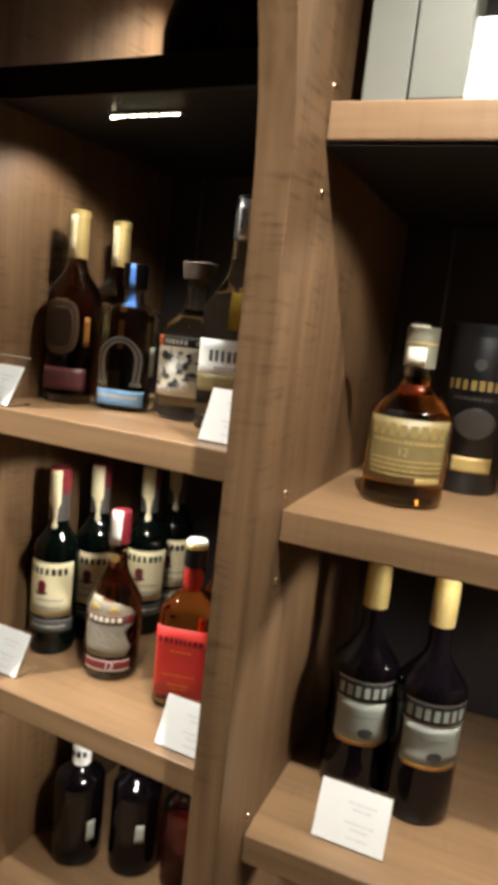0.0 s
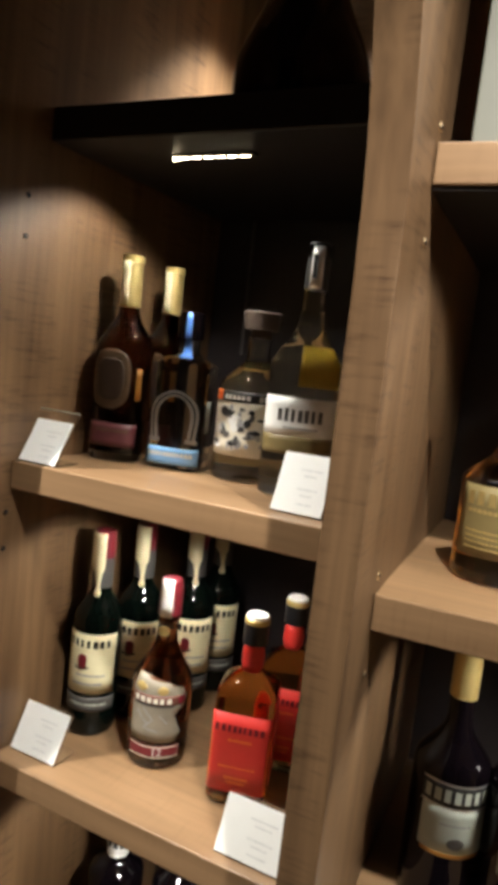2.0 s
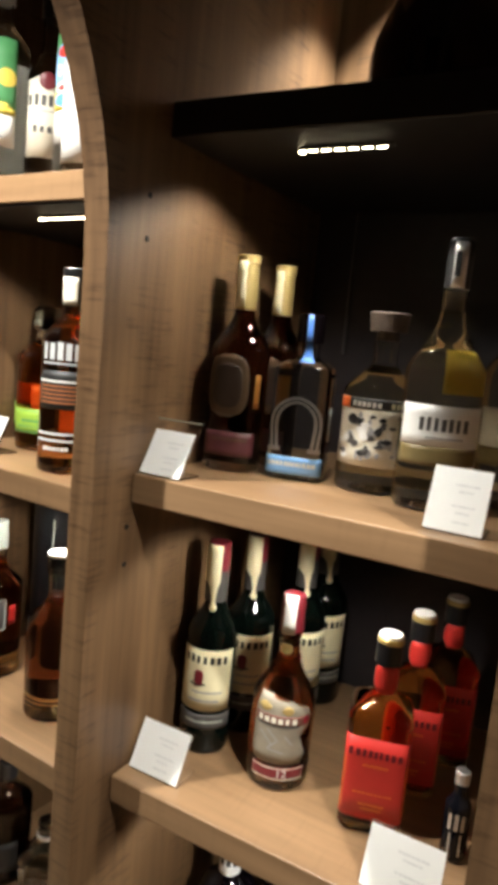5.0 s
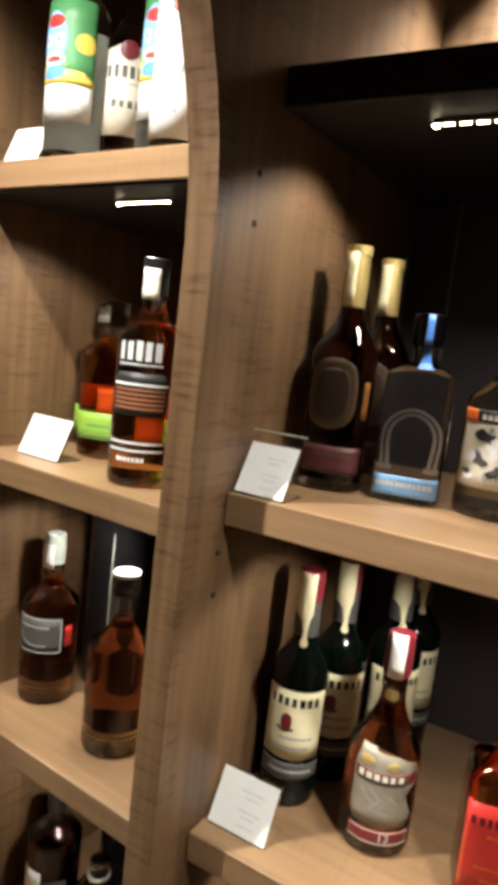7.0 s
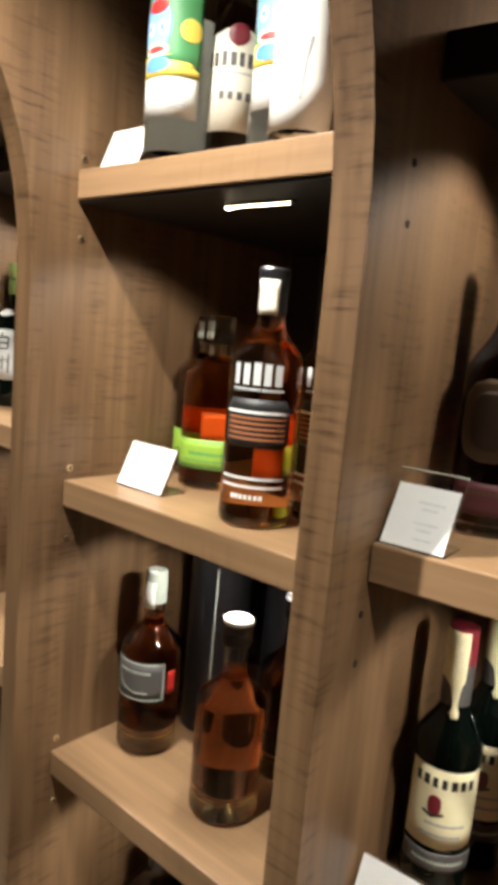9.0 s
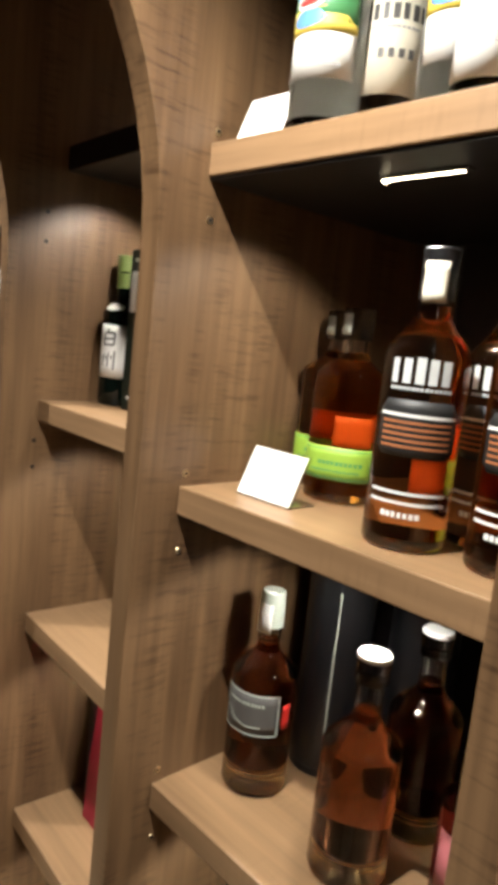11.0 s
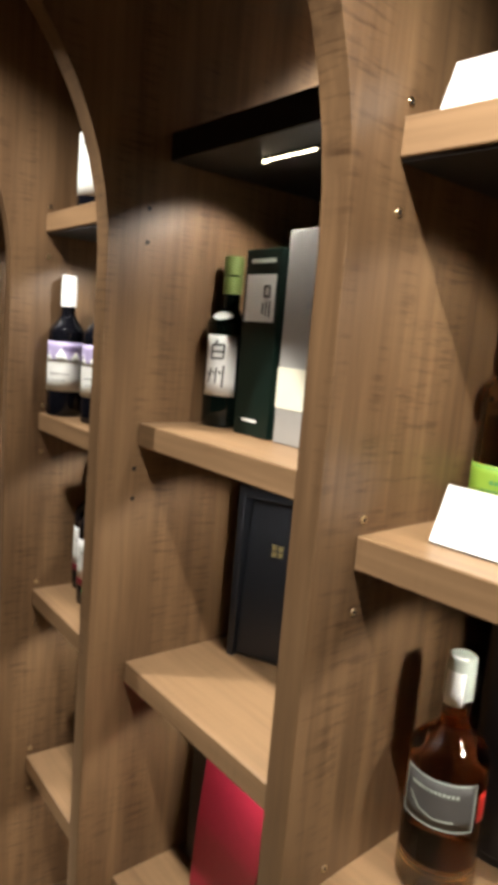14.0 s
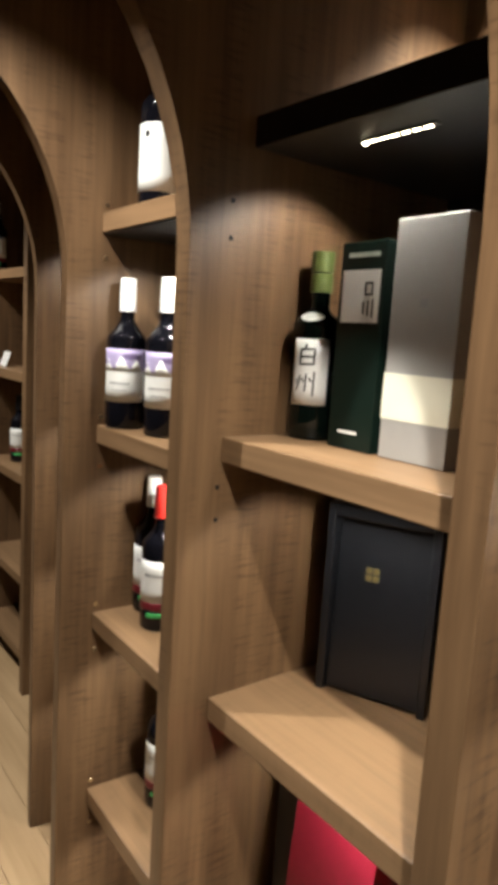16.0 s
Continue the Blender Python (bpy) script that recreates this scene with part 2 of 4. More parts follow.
TOPS = {"R": (1.705, 1.277, 0.867, 0.440, 0.06), "A": (1.325, 0.906, 0.49, 0.09), "B": (1.705, 1.284, 0.865, 0.440, 0.06), "C": (1.331, 0.918, 0.503, 0.09), "D": (1.705, 1.279, 0.868, 0.446, 0.06), "E": (1.331, 0.918, 0.503, 0.09)}
BAYS = {k: (x, x + BAY_WIDTH, TOPS[k]) for k, x in BAY_X.items()}
for bay, (x0, x1, tops) in BAYS.items():
    HERE = bay_frame(bay)
    split = 1.705 if len(tops) == 5 else 1.785
    tagged(part("back_panel", box(x0 + 0.001, x1 - 0.001, BACK + 0.002, BACK + 0.02, FLOOR, split - 0.02), BACKM), "dark plum laminate back panel of the shelving", "panel", "back panels", "structure")
    tagged(part("back_panel", box(x0 + 0.001, x1 - 0.001, BACK + 0.002, BACK + 0.02, split - 0.02, CEIL - 0.01), WOOD_Z), "walnut back panel of the upper compartment", "panel", "back panels", "structure")
    top_led = 1.662 if len(tops) == 5 else 1.741
    tagged(part("corner_bead", box(x0 + 0.086, x0 + 0.091, BACK - 0.005, BACK + 0.001, 1.50, top_led, 0.001), STEEL), "slim metal bead on the dark back panel", "trim", "corner beads", "structure")
    for z in tops:
        shelf(x0, x1 + 0.022, z, y0=SHELF_Y)
        if 0.4 < z < 1.6:
            led_strip((x0 + x1) / 2 - 0.04, (x0 + x1) / 2 + 0.06, 0.67, z - 0.038, 5.2)
        for dz in (0.016, -0.088):
            if len(tops) == 5:
                screw(x0, 0.582, z + dz, bay)
    xc = (x0 + x1) / 2
    if len(tops) == 5:
        tagged(part("shelf_underside", box(x0 + 0.002, x1 - 0.002, SHELF_Y + 0.004, BACK, 1.705 - 0.038 - 0.004, 1.705 - 0.0384), BLACK), "black underside lining of the top shelf", "panel", "linings", "structure")
        led_strip(x0 + 0.215, x0 + 0.305, 0.645, 1.663, 6.0)
    else:
        shelf(x0, x1 + 0.022, 1.783, BLACK, 0.60, BACK, 0.042, "black laminate top shelf board")
        led_strip(x0 + 0.15, x0 + 0.255, 0.672, 1.741, 8.2)
        for z in (1.665, 1.614, 1.255, 1.205):
            hole(x0, 0.568, z)
    shelf(x0, x1, 2.20, y0=0.60, label="walnut top board closing the shelving bay")
    if bay in "AC":
        led_strip(x0 + 0.10, x0 + 0.20, 0.958, 2.1615, 70.0, 88.0, 1.0, 0.8)

# far bays round the bend
HERE = Matrix.Identity(4)
for fx in (-3.45, -4.10, -4.75):
    tagged(part("upright_panel", box(fx - TH, fx, 0.89, 1.55, FLOOR, CEIL - 0.004, 0.002), WOOD_Z), "walnut upright panel of the far shelving", "panel", "shelving uprights", "structure")
for x0, x1 in ((-4.10, -3.49), (-4.75, -4.14)):
    tagged(part("back_panel", box(x0 + 0.001, x1 - 0.001, 1.45, 1.47, FLOOR, CEIL - 0.01), WOOD_Z), "walnut back panel of the far shelving", "panel", "back panels", "structure")
    for z in (1.70, 1.284, 0.862, 0.432, 0.10):
        shelf(x0, x1, z, y0=0.93, y1=1.449)

# oak planks of the floor
plank_mesh = None
rng = random.Random(5)
for row in range(17):
    y = -0.72 + 0.14 * row
    x = -6.4 - rng.uniform(0.0, 1.2)
    while x < 1.1:
        lo, hi = max(x, -6.4), min(x + 1.3, 1.1)
        if hi - lo > 0.05:
            if hi - lo > 1.299 and plank_mesh:
                ob = new("plank", plank_mesh)
                ob.parent = ground_slab
            else:
                ob = part("plank", box(-(hi - lo) / 2 + 0.0008, (hi - lo) / 2 - 0.0008, 0.0008, 0.1392, -0.0118, 0.0, 0.001, 1), WOOD_FLOOR, ground_slab)
                if hi - lo > 1.299:
                    plank_mesh = ob.data
            ob.location = ((lo + hi) / 2, y, FLOOR)
        x += 1.3


# ---- the bottle kit ----
def profile(r, body, shoulder, neck_r, height, foot=0.006, bulge=0.0, round_=1.0, lip=True):
    """Outline of a bottle: foot, straight body, shoulder, neck and lip, as (radius, height)."""
    pts = [(0.0, 0.0), (r - foot, 0.0), (r - foot * 0.3, foot * 0.35), (r, foot)]
    for i in range(1, 7):
        s = i / 6
        pts.append((r + bulge * math.sin(math.pi * s), foot + (body - foot) * s))
    for i in range(1, 10):
        s = i / 9
        blend = 0.5 + 0.5 * math.cos(math.pi * s ** round_)
        pts.append((neck_r + (r - neck_r) * blend, body + (shoulder - body) * s))
    if lip:
        pts += [(neck_r, height - 0.012), (neck_r + 0.0008, height - 0.011), (neck_r + 0.0008, height - 0.004)]
    pts += [(neck_r, height - 0.002), (neck_r - 0.003, height), (0.0, height)]
    return pts


def ringed(pts, low=0.010, high=0.040, n=4, depth=0.0010):
    """The same outline with shallow rings pressed into the glass near the foot."""
    r = max(q[0] for q in pts if q[1] <= high)
    rings = [(r - depth * (0.5 - 0.5 * math.cos(2 * math.pi * n * i / (4 * n))), low + (high - low) * i / (4 * n)) for i in range(4 * n + 1)]
    return [q for q in pts if q[1] < low] + rings + [q for q in pts if q[1] > high]


def factor(phi, p, sx, sy, w):
    """How far the outline at the angle phi lies out, against a circle; w: how much of the shape shows."""
    if p == 2 and sx == sy == 1:
        return 1.0
    s, c = abs(math.sin(phi) / sx), abs(math.cos(phi) / sy)
    return 1 + w * ((s ** p + c ** p) ** (-1 / p) - 1)


class Bottle:
    """A bottle that stands on a shelf; its front faces -y, turned by face degrees towards +x."""

    def __init__(self, name, label, at, z, pts, face=0.0, shape=(2, 1, 1), group="", category="bottle"):
        self.thing = empty(name, pose(at[0], at[1], z + 0.0006, 0, 0, face), label, category, group)
        self.pts, self.shape = pts, shape
        self.big, self.small = max(r for r, h in pts), min(r for r, h in pts[len(pts) // 2:] if r > 0.004)

    def radius(self, h):
        q = [(r, k) for r, k in self.pts]
        for (r0, a), (r1, b) in zip(q, q[1:]):
            if a <= h <= b and b > a:
                return r0 + (r1 - r0) * (h - a) / (b - a)
        return q[-2][0]

    def point(self, phi, h, off=0.0, r=None):
        r = self.radius(h) if r is None else r
        w = max(0.0, min(1.0, (r - self.small) / max(1e-6, self.big * 0.97 - self.small)))
        k = r * factor(phi, *self.shape, w) + off
        return Vector((k * math.sin(phi), -k * math.cos(phi), h))

    def turned(self, pts, n=36):
        bm = bmesh.new()
        rings = []
        for r, h in pts:
            if r < 1e-6:
                rings.append([bm.verts.new((0, 0, h))])
            else:
                rings.append([bm.verts.new(self.point(2 * math.pi * i / n, h, 0.0, r)) for i in range(n)])
        for a, b in zip(rings, rings[1:]):
            for i in range(n):
                j = (i + 1) % n
                if len(a) == 1 and len(b) == 1:
                    continue
                if len(a) == 1:
                    bm.faces.new((a[0], b[j], b[i]))
                elif len(b) == 1:
                    bm.faces.new((a[i], a[j], b[0]))
                else:
                    bm.faces.new((a[i], a[j], b[j], b[i]))
        return bm

    def solid(self, mat, name="body", label=""):
        part(name, self.turned(self.pts), mat, self.thing, label, True)
        return self

    def filled(self, liquid, clear, level, label="", wall=0.0025, foot=0.013):
        """Liquid up to the level, and above it an empty shell of clear glass."""
        base = [(r, h) for r, h in self.pts if h < foot - 0.001] + [(self.radius(foot), foot), (0.0, foot)]
        part("glass_base", self.turned(base), BASE_OF.get(liquid.name, CLEAR), self.thing, "thick glass base, glow-tinted under whisky", True)
        low = [(0.0, foot + 0.0004), (self.radius(foot), foot + 0.0004)] + [(r, h) for r, h in self.pts if foot + 0.001 < h < level - 1e-4] + [(self.radius(level), level), (0.0, level)]
        part("filled_body", self.turned(low), liquid, self.thing, label, True)
        rl = self.radius(level)
        up = [(r, h) for r, h in self.pts if h > level + 0.001 and r > 0.004]
        out = [(rl, level + 0.0008)] + up
        inn = [(max(0.004, r - wall), h) for r, h in out]
        inn[-1] = (inn[-1][0], inn[-1][1] - wall)
        part("neck", self.turned(out + inn[::-1] + [out[0]]), clear, self.thing, "clear glass neck", True)
        return self

    def cap(self, r, z0, z1, mat, label="", name="cap", taper=0.0, flare=0.0):
        e = min(0.0015, (z1 - z0) / 4)
        pts = [(0, z0), (r, z0), (r + flare * 0.5, (z0 + z1) / 2), (r - taper + flare, z1 - e), (r - taper + flare - e, z1), (0, z1)]
        keep, self.shape = self.shape, (2, 1, 1)
        part(name, self.turned(pts, 28), mat, self.thing, label, True)
        self.shape = keep
        return self

    def sheet(self, rows, mat, name="label", label="", off=0.0006, cols=14):
        """A thin sheet that follows the glass. rows: height, left and right edge as arc lengths from the middle."""
        bm = bmesh.new()
        grid = []
        for h, u0, u1 in rows:
            r = self.radius(h)
            grid.append([bm.verts.new(self.point((u0 + (u1 - u0) * i / cols) / r, h, off)) for i in range(cols + 1)])
        for a, b in zip(grid, grid[1:]):
            for i in range(cols):
                bm.faces.new((a[i], a[i + 1], b[i + 1], b[i]))
        bm.normal_update()
        ob = part(name, bm, mat, self.thing, label, True)
        m = ob.modifiers.new("thickness", "SOLIDIFY")
        m.thickness, m.offset = 0.0003, 0.0
        return self

    def band(self, z0, z1, u0, u1, mat, name="label", label="", off=0.0006, cols=14):
        return self.sheet([(z0 + (z1 - z0) * i / 4, u0, u1) for i in range(5)], mat, name, label, off, cols)

    def oval(self, zc, a, b, mat, uc=0.0, name="label", label="", off=0.0007, power=2.0):
        rows = []
        for i in range(15):
            t = -1 + 2 * i / 14
            w = a * max(0.02, (1 - abs(t) ** power)) ** (1 / power)
            rows.append((zc + b * t, uc - w, uc + w))
        return self.sheet(rows, mat, name, label, off)

    def strokes(self, lines, width, mat, name="emblem", label="", off=0.0011):
        """Painted lines on the glass: each a list of (arc length, height)."""
        bm = bmesh.new()
        for line in lines:
            fine = [line[0]]
            for (u0, h0), (u1, h1) in zip(line, line[1:]):
                k = max(1, int(math.hypot(u1 - u0, h1 - h0) / 0.004))
                fine += [(u0 + (u1 - u0) * i / k, h0 + (h1 - h0) * i / k) for i in range(1, k + 1)]
            prev = None
            for i, (u, h) in enumerate(fine):
                a, b = fine[max(0, i - 1)], fine[min(len(fine) - 1, i + 1)]
                d = Vector((b[0] - a[0], b[1] - a[1])).normalized()
                nx, nh = -d.y * width / 2, d.x * width / 2
                pair = [bm.verts.new(self.point((u + s * nx) / self.radius(h), h + s * nh, off)) for s in (-1, 1)]
                if prev:
                    bm.faces.new((prev[0], pair[0], pair[1], prev[1]))
                prev = pair
        part(name, bm, mat, self.thing, label)
        return self

    def bars(self, zc, height, u0, u1, n, mat, seed=1, off=0.0011, gap=0.14, name="lettering", label=""):
        """A line of writing that cannot be read: blocks of its size and colour."""
        rng = random.Random(seed)
        if height >= 0.009:
            gap = max(gap, 0.30)
        step = (u1 - u0) / n
        bm = bmesh.new()
        for i in range(n):
            a = u0 + i * step
            b = a + step * (1 - gap) * rng.uniform(0.75, 1.0)
            h0, h1 = zc - height / 2, zc + height / 2 * rng.uniform(0.8, 1.0)
            k = max(1, int((b - a) / 0.004))
            prev = None
            for j in range(k + 1):
                u = a + (b - a) * j / k
                col = [bm.verts.new(self.point(u / self.radius(zc), h, off)) for h in (h0, (h0 + h1) / 2, h1)]
                if prev:
                    bm.faces.new((prev[0], col[0], col[1], prev[1])), bm.faces.new((prev[1], col[1], col[2], prev[2]))
                prev = col
        part(name, bm, mat, self.thing, label)
        return self

    def words(self, text, zc, height, uc, mat, off=0.0012):
        me = text_mesh(text, height)
        bm = bmesh.new()
        bm.from_mesh(me)
        for v in bm.verts:
            h = zc + v.co.y
            v.co = self.point((uc + v.co.x) / self.radius(zc), h, off)
        part("number", bm, mat, self.thing, "printed number")
        return self


def text_mesh(text, height):
    cur = bpy.data.curves.new("text", "FONT")
    cur.body, cur.size, cur.align_x, cur.align_y = text, height * 1.4, "CENTER", "CENTER"
    ob = bpy.data.objects.new("text", cur)
    scene.collection.objects.link(ob)
    dg = bpy.context.evaluated_depsgraph_get()
    me = bpy.data.meshes.new_from_object(ob.evaluated_get(dg))
    bpy.data.objects.remove(ob)
    return me


CLEAR = glass("clear_glass", (0.97, 0.985, 0.975))
SPIRIT = glass("clear_spirit", (0.94, 0.95, 0.90), 0.0, 1.37)
STRAW = glass("straw_tequila", (0.93, 0.88, 0.64), 0.0, 1.37)
AMBER = glass("amber_whisky", (0.86, 0.40, 0.12), 0.0, 1.37)
ORANGE = glass("orange_whisky", (0.97, 0.58, 0.24), 0.0, 1.37)
RUBY = glass("red_brown_whisky", (0.52, 0.19, 0.08), 0.0, 1.37)
TAWNY = glass("tawny_whisky", (0.68, 0.33, 0.14), 0.0, 1.37)
BROWN = glass("dark_brown_tequila", (0.11, 0.038, 0.02), 0.0, 1.37)
PINK = glass("deep_pink_liqueur", (0.55, 0.06, 0.08), 0.0, 1.37)
GREEN_GLASS = plain("dark_green_glass", (0.002, 0.004, 0.003), 0.05, mottled=0.0, gloss=0.3)
BLACK_GLASS = plain("black_wine_glass", (0.004, 0.004, 0.006), 0.05, mottled=0.0, gloss=0.3)
NAVY_GLASS = plain("dark_red_black_glass", (0.003, 0.002, 0.003), 0.05, mottled=0.0, gloss=0.3)
BLACK_GLOSS = plain("black_glossy_glaze", (0.008, 0.006, 0.006), 0.12, coat=0.3, mottled=0.2)
# Orange tint stands in for light gathered in the foot of whisky bottles.
GLOW_BASE = glass("amber_glow_base", (0.97, 0.66, 0.26), 0.03, 1.5)
BASE_OF = {k: GLOW_BASE for k in ("amber_whisky", "orange_whisky", "red_brown_whisky", "tawny_whisky")}
PAPER = plain("white_paper", (0.72, 0.72, 0.69), 0.6, mottled=0.03)
CREAM = plain("cream_paper", (0.72, 0.66, 0.42), 0.6, mottled=0.08)
IVORY = plain("ivory_paper", (0.70, 0.66, 0.54), 0.6, mottled=0.08)
GREYP = plain("grey_paper", (0.07, 0.066, 0.062), 0.5, mottled=0.15)
LIGHTGREY = plain("pale_green_grey_paper", (0.42, 0.46, 0.40), 0.55, mottled=0.1)
RED = plain("red_paper", (0.62, 0.035, 0.028), 0.45, mottled=0.1)
DARKRED = plain("dark_red_foil", (0.15, 0.014, 0.022), 0.35, mottled=0.15)
MAGENTA = plain("crimson_card", (0.33, 0.010, 0.036), 0.5, mottled=0.12)
GOLD = plain("gold_foil", (0.54, 0.41, 0.16), 0.42, 0.7, mottled=0.15)
DULLGOLD = plain("dull_gold_print", (0.42, 0.30, 0.11), 0.45, 0.3, mottled=0.15)
OLIVE = plain("olive_label", (0.16, 0.12, 0.045), 0.5, mottled=0.25)
LIME = plain("lime_green_paper", (0.22, 0.36, 0.04), 0.5, mottled=0.1)
ORANGEP = plain("orange_paper", (0.80, 0.17, 0.03), 0.5, mottled=0.1)
BLUE = plain("bright_blue_ribbon", (0.10, 0.26, 0.72), 0.4, mottled=0.1)
SKY = plain("light_blue_paper", (0.22, 0.45, 0.78), 0.5, mottled=0.1)
LILAC = plain("lilac_paper", (0.42, 0.36, 0.58), 0.6, mottled=0.2)
PURPLE = plain("muted_violet_print", (0.20, 0.15, 0.30), 0.6, mottled=0.2)
INK = plain("black_ink", (0.012, 0.012, 0.012), 0.55)
FAINTINK = plain("faint_grey_ink", (0.56, 0.56, 0.55), 0.6)
GREYINK = plain("grey_ink", (0.30, 0.30, 0.30), 0.6)
BLACKP = plain("black_plastic", (0.008, 0.008, 0.009), 0.35, mottled=0.2)
SILVER = plain("silver_foil", (0.62, 0.62, 0.60), 0.28, 0.8)
WHITEP = plain("white_plastic", (0.82, 0.82, 0.80), 0.35, mottled=0.02)
GREENCAP = plain("yellow_green_cap", (0.085, 0.11, 0.03), 0.4, mottled=0.1)
GREENP = plain("grass_green_paper", (0.06, 0.23, 0.08), 0.5, mottled=0.15)
YELLOW = plain("yellow_paper", (0.66, 0.50, 0.08), 0.5, mottled=0.1)
NEON = plain("bright_green_sticker", (0.06, 0.45, 0.12), 0.5)
CORK = plain("dark_wood_stopper", (0.085, 0.06, 0.045), 0.6, mottled=0.3)
BOXGREEN = plain("dark_green_card", (0.003, 0.010, 0.007), 0.42, mottled=0.2, gloss=0.25)
BOXSILVER = plain("silver_grey_card", (0.34, 0.33, 0.31), 0.38, 0.15, mottled=0.05)
BOXCREAM = plain("pale_cream_card", (0.74, 0.72, 0.58), 0.5, mottled=0.04)
BOXBLACK = plain("black_leather_card", (0.010, 0.011, 0.014), 0.38, mottled=0.25)
SMOKED = glass("smoked_glass", (0.42, 0.40, 0.37), 0.02)
ACRYLIC = glass("acrylic_sheet", (0.97, 0.98, 0.98), 0.0, 1.25)


# ---- cards ----
def card(x0, x1, y, z, h, lean=16.0, turn=0.0, holder=0.0, mat=None):
    """A white price card in a clear acrylic holder that leans back; holder: how far the clear sheet shows past the paper."""
    w = x1 - x0
    t = empty("price_card", pose((x0 + x1) / 2, y, z + 0.0005, 0, 0, turn), "white price card in a clear acrylic holder on the shelf", "card", "price cards")
    tilt = pose(0, 0, 0, -lean)
    bm = box(-w / 2 - holder, w / 2 + 0.002, 0.0006, 0.0026, 0.001, h + 0.003 + holder, 0.0006)
    bm.transform(tilt)
    sheet_ = part("acrylic_back", bm, ACRYLIC, t, "clear acrylic sheet")
    sheet_.visible_shadow = False
    bm = box(-w / 2, w / 2, -0.0006, 0.0, 0.002, h, 0.0)
    bm.transform(tilt)
    if holder:
        for a0, a1, c0, c1 in ((-w / 2 - holder, w / 2 + 0.002, h + 0.0032 + holder, h + 0.0042 + holder), (-w / 2 - holder - 0.001, -w / 2 - holder, 0.001, h + 0.003 + holder)):
            edge = box(a0, a1, 0.0004, 0.0028, c0, c1)
            edge.transform(tilt)
            part("acrylic_edge", edge, LIGHTGREY, t, "pale polished edge")
    part("paper", bm, PAPER, t, "white printed paper")
    part("acrylic_foot", box(-w / 2 - holder, w / 2 + 0.002, 0.001, 0.045, 0.0, 0.002, 0.0006), ACRYLIC, t, "clear acrylic foot").visible_shadow = False
    rng = random.Random(int(abs(x0) * 1000))
    bm = bmesh.new()
    for k, (hz, wd) in enumerate(((0.72, 0.42), (0.62, 0.26), (0.40, 0.40), (0.30, 0.24), (0.16, 0.3))):
        cx = 0.12 * w
        for j in range(7):
            a = cx - wd * w / 2 + wd * w * j / 7
            b = a + wd * w / 7 * rng.uniform(0.55, 0.95)
            q = [bm.verts.new(tilt @ Vector((u, -0.0009, h * v))) for u, v in ((a, hz), (b, hz), (b, hz + 0.035), (a, hz + 0.035))]
            bm.faces.new(q)
    part("print", bm, FAINTINK, t, "faint grey printed lines")
    return t


card(-0.694, -0.633, 0.578, 1.325, 0.064, 30, 0, 0.012)
card(-0.336, -0.275, 0.602, 1.325, 0.072, 24)
card(-0.692, -0.613, 0.601, 0.906, 0.068, 28)
card(-0.350, -0.264, 0.588, 0.906, 0.068, 24)
card(-0.125, -0.037, 0.611, 0.867, 0.070, 24)
card(-1.145, -1.054, 0.624, 1.284, 0.066, 24)
card(-1.168, -1.094, 0.584, 1.705, 0.055, 22)
card(-0.081, -0.001, 0.583, 1.705, 0.085, 14)


# ---- bottles: bay with the tequilas ----
TEQ_P = profile(0.039, 0.165, 0.225, 0.0135, 0.292, round_=0.8)


plain_brown = plain("brown_print", (0.035, 0.020, 0.012), 0.5, mottled=0.3)
DIM_BROWN = plain("dim_brown_label", (0.075, 0.045, 0.022), 0.5, mottled=0.3)
DULLORANGE = plain("dull_orange_strip", (0.30, 0.13, 0.02), 0.5, mottled=0.3)
DIM_RED = plain("dim_red_label", (0.07, 0.015, 0.018), 0.5, mottled=0.3)


def gold_tequila(x, y, face):
    b = Bottle("tequila_bottle", "dark amber tequila bottle with a gold foil neck", (x, y), 1.325, TEQ_P, face, (3, 1, 0.9), "amber tequila bottles")
    b.filled(BROWN, CLEAR, 0.221)
    b.cap(0.0149, 0.222, 0.284, GOLD, "gold foil capsule", taper=0.0006)
    b.cap(0.0158, 0.284, 0.294, GOLD, "gold foil crown", "crown")
    b.band(0.224, 0.286, -0.010, 0.003, CREAM, "neck_seal", "cream neck seal", 0.0020, 6)
    b.oval(0.118, 0.030, 0.042, DIM_BROWN, -0.004, label="oval brown label", power=3)
    b.oval(0.118, 0.022, 0.030, plain_brown, -0.004, "emblem", "brown oval", 0.0012, 3)
    b.band(0.09, 0.135, 0.034, 0.042, DULLORANGE, "side_label", "dull orange side strip")
    b.band(0.022, 0.055, -0.035, 0.04, DIM_RED, "lower_label", "dark red lower label")
    b.bars(0.045, 0.004, -0.02, 0.03, 9, DIM_BROWN, 3)
    return b


gold_tequila(-0.641, 0.720, 12)
gold_tequila(-0.632, 0.816, 8)

b = Bottle("tequila_bottle", "clear square tequila bottle with a silver horseshoe and blue ribbon", (-0.553, 0.751), 1.325, profile(0.040, 0.145, 0.168, 0.015, 0.196, round_=1.3), 14, (5, 1, 1))
b.filled(SPIRIT, CLEAR, 0.160)
b.cap(0.019, 0.185, 0.223, NAVY_GLASS, "black stopper")
arch = [(-0.024, 0.045), (-0.026, 0.07)] + [(-0.026 * math.cos(a), 0.078 + 0.030 * math.sin(a)) for a in [math.pi * i / 14 for i in range(15)]] + [(0.026, 0.07), (0.024, 0.045)]
b.strokes([arch], 0.009, SILVER, "horseshoe", "silver horseshoe emblem")
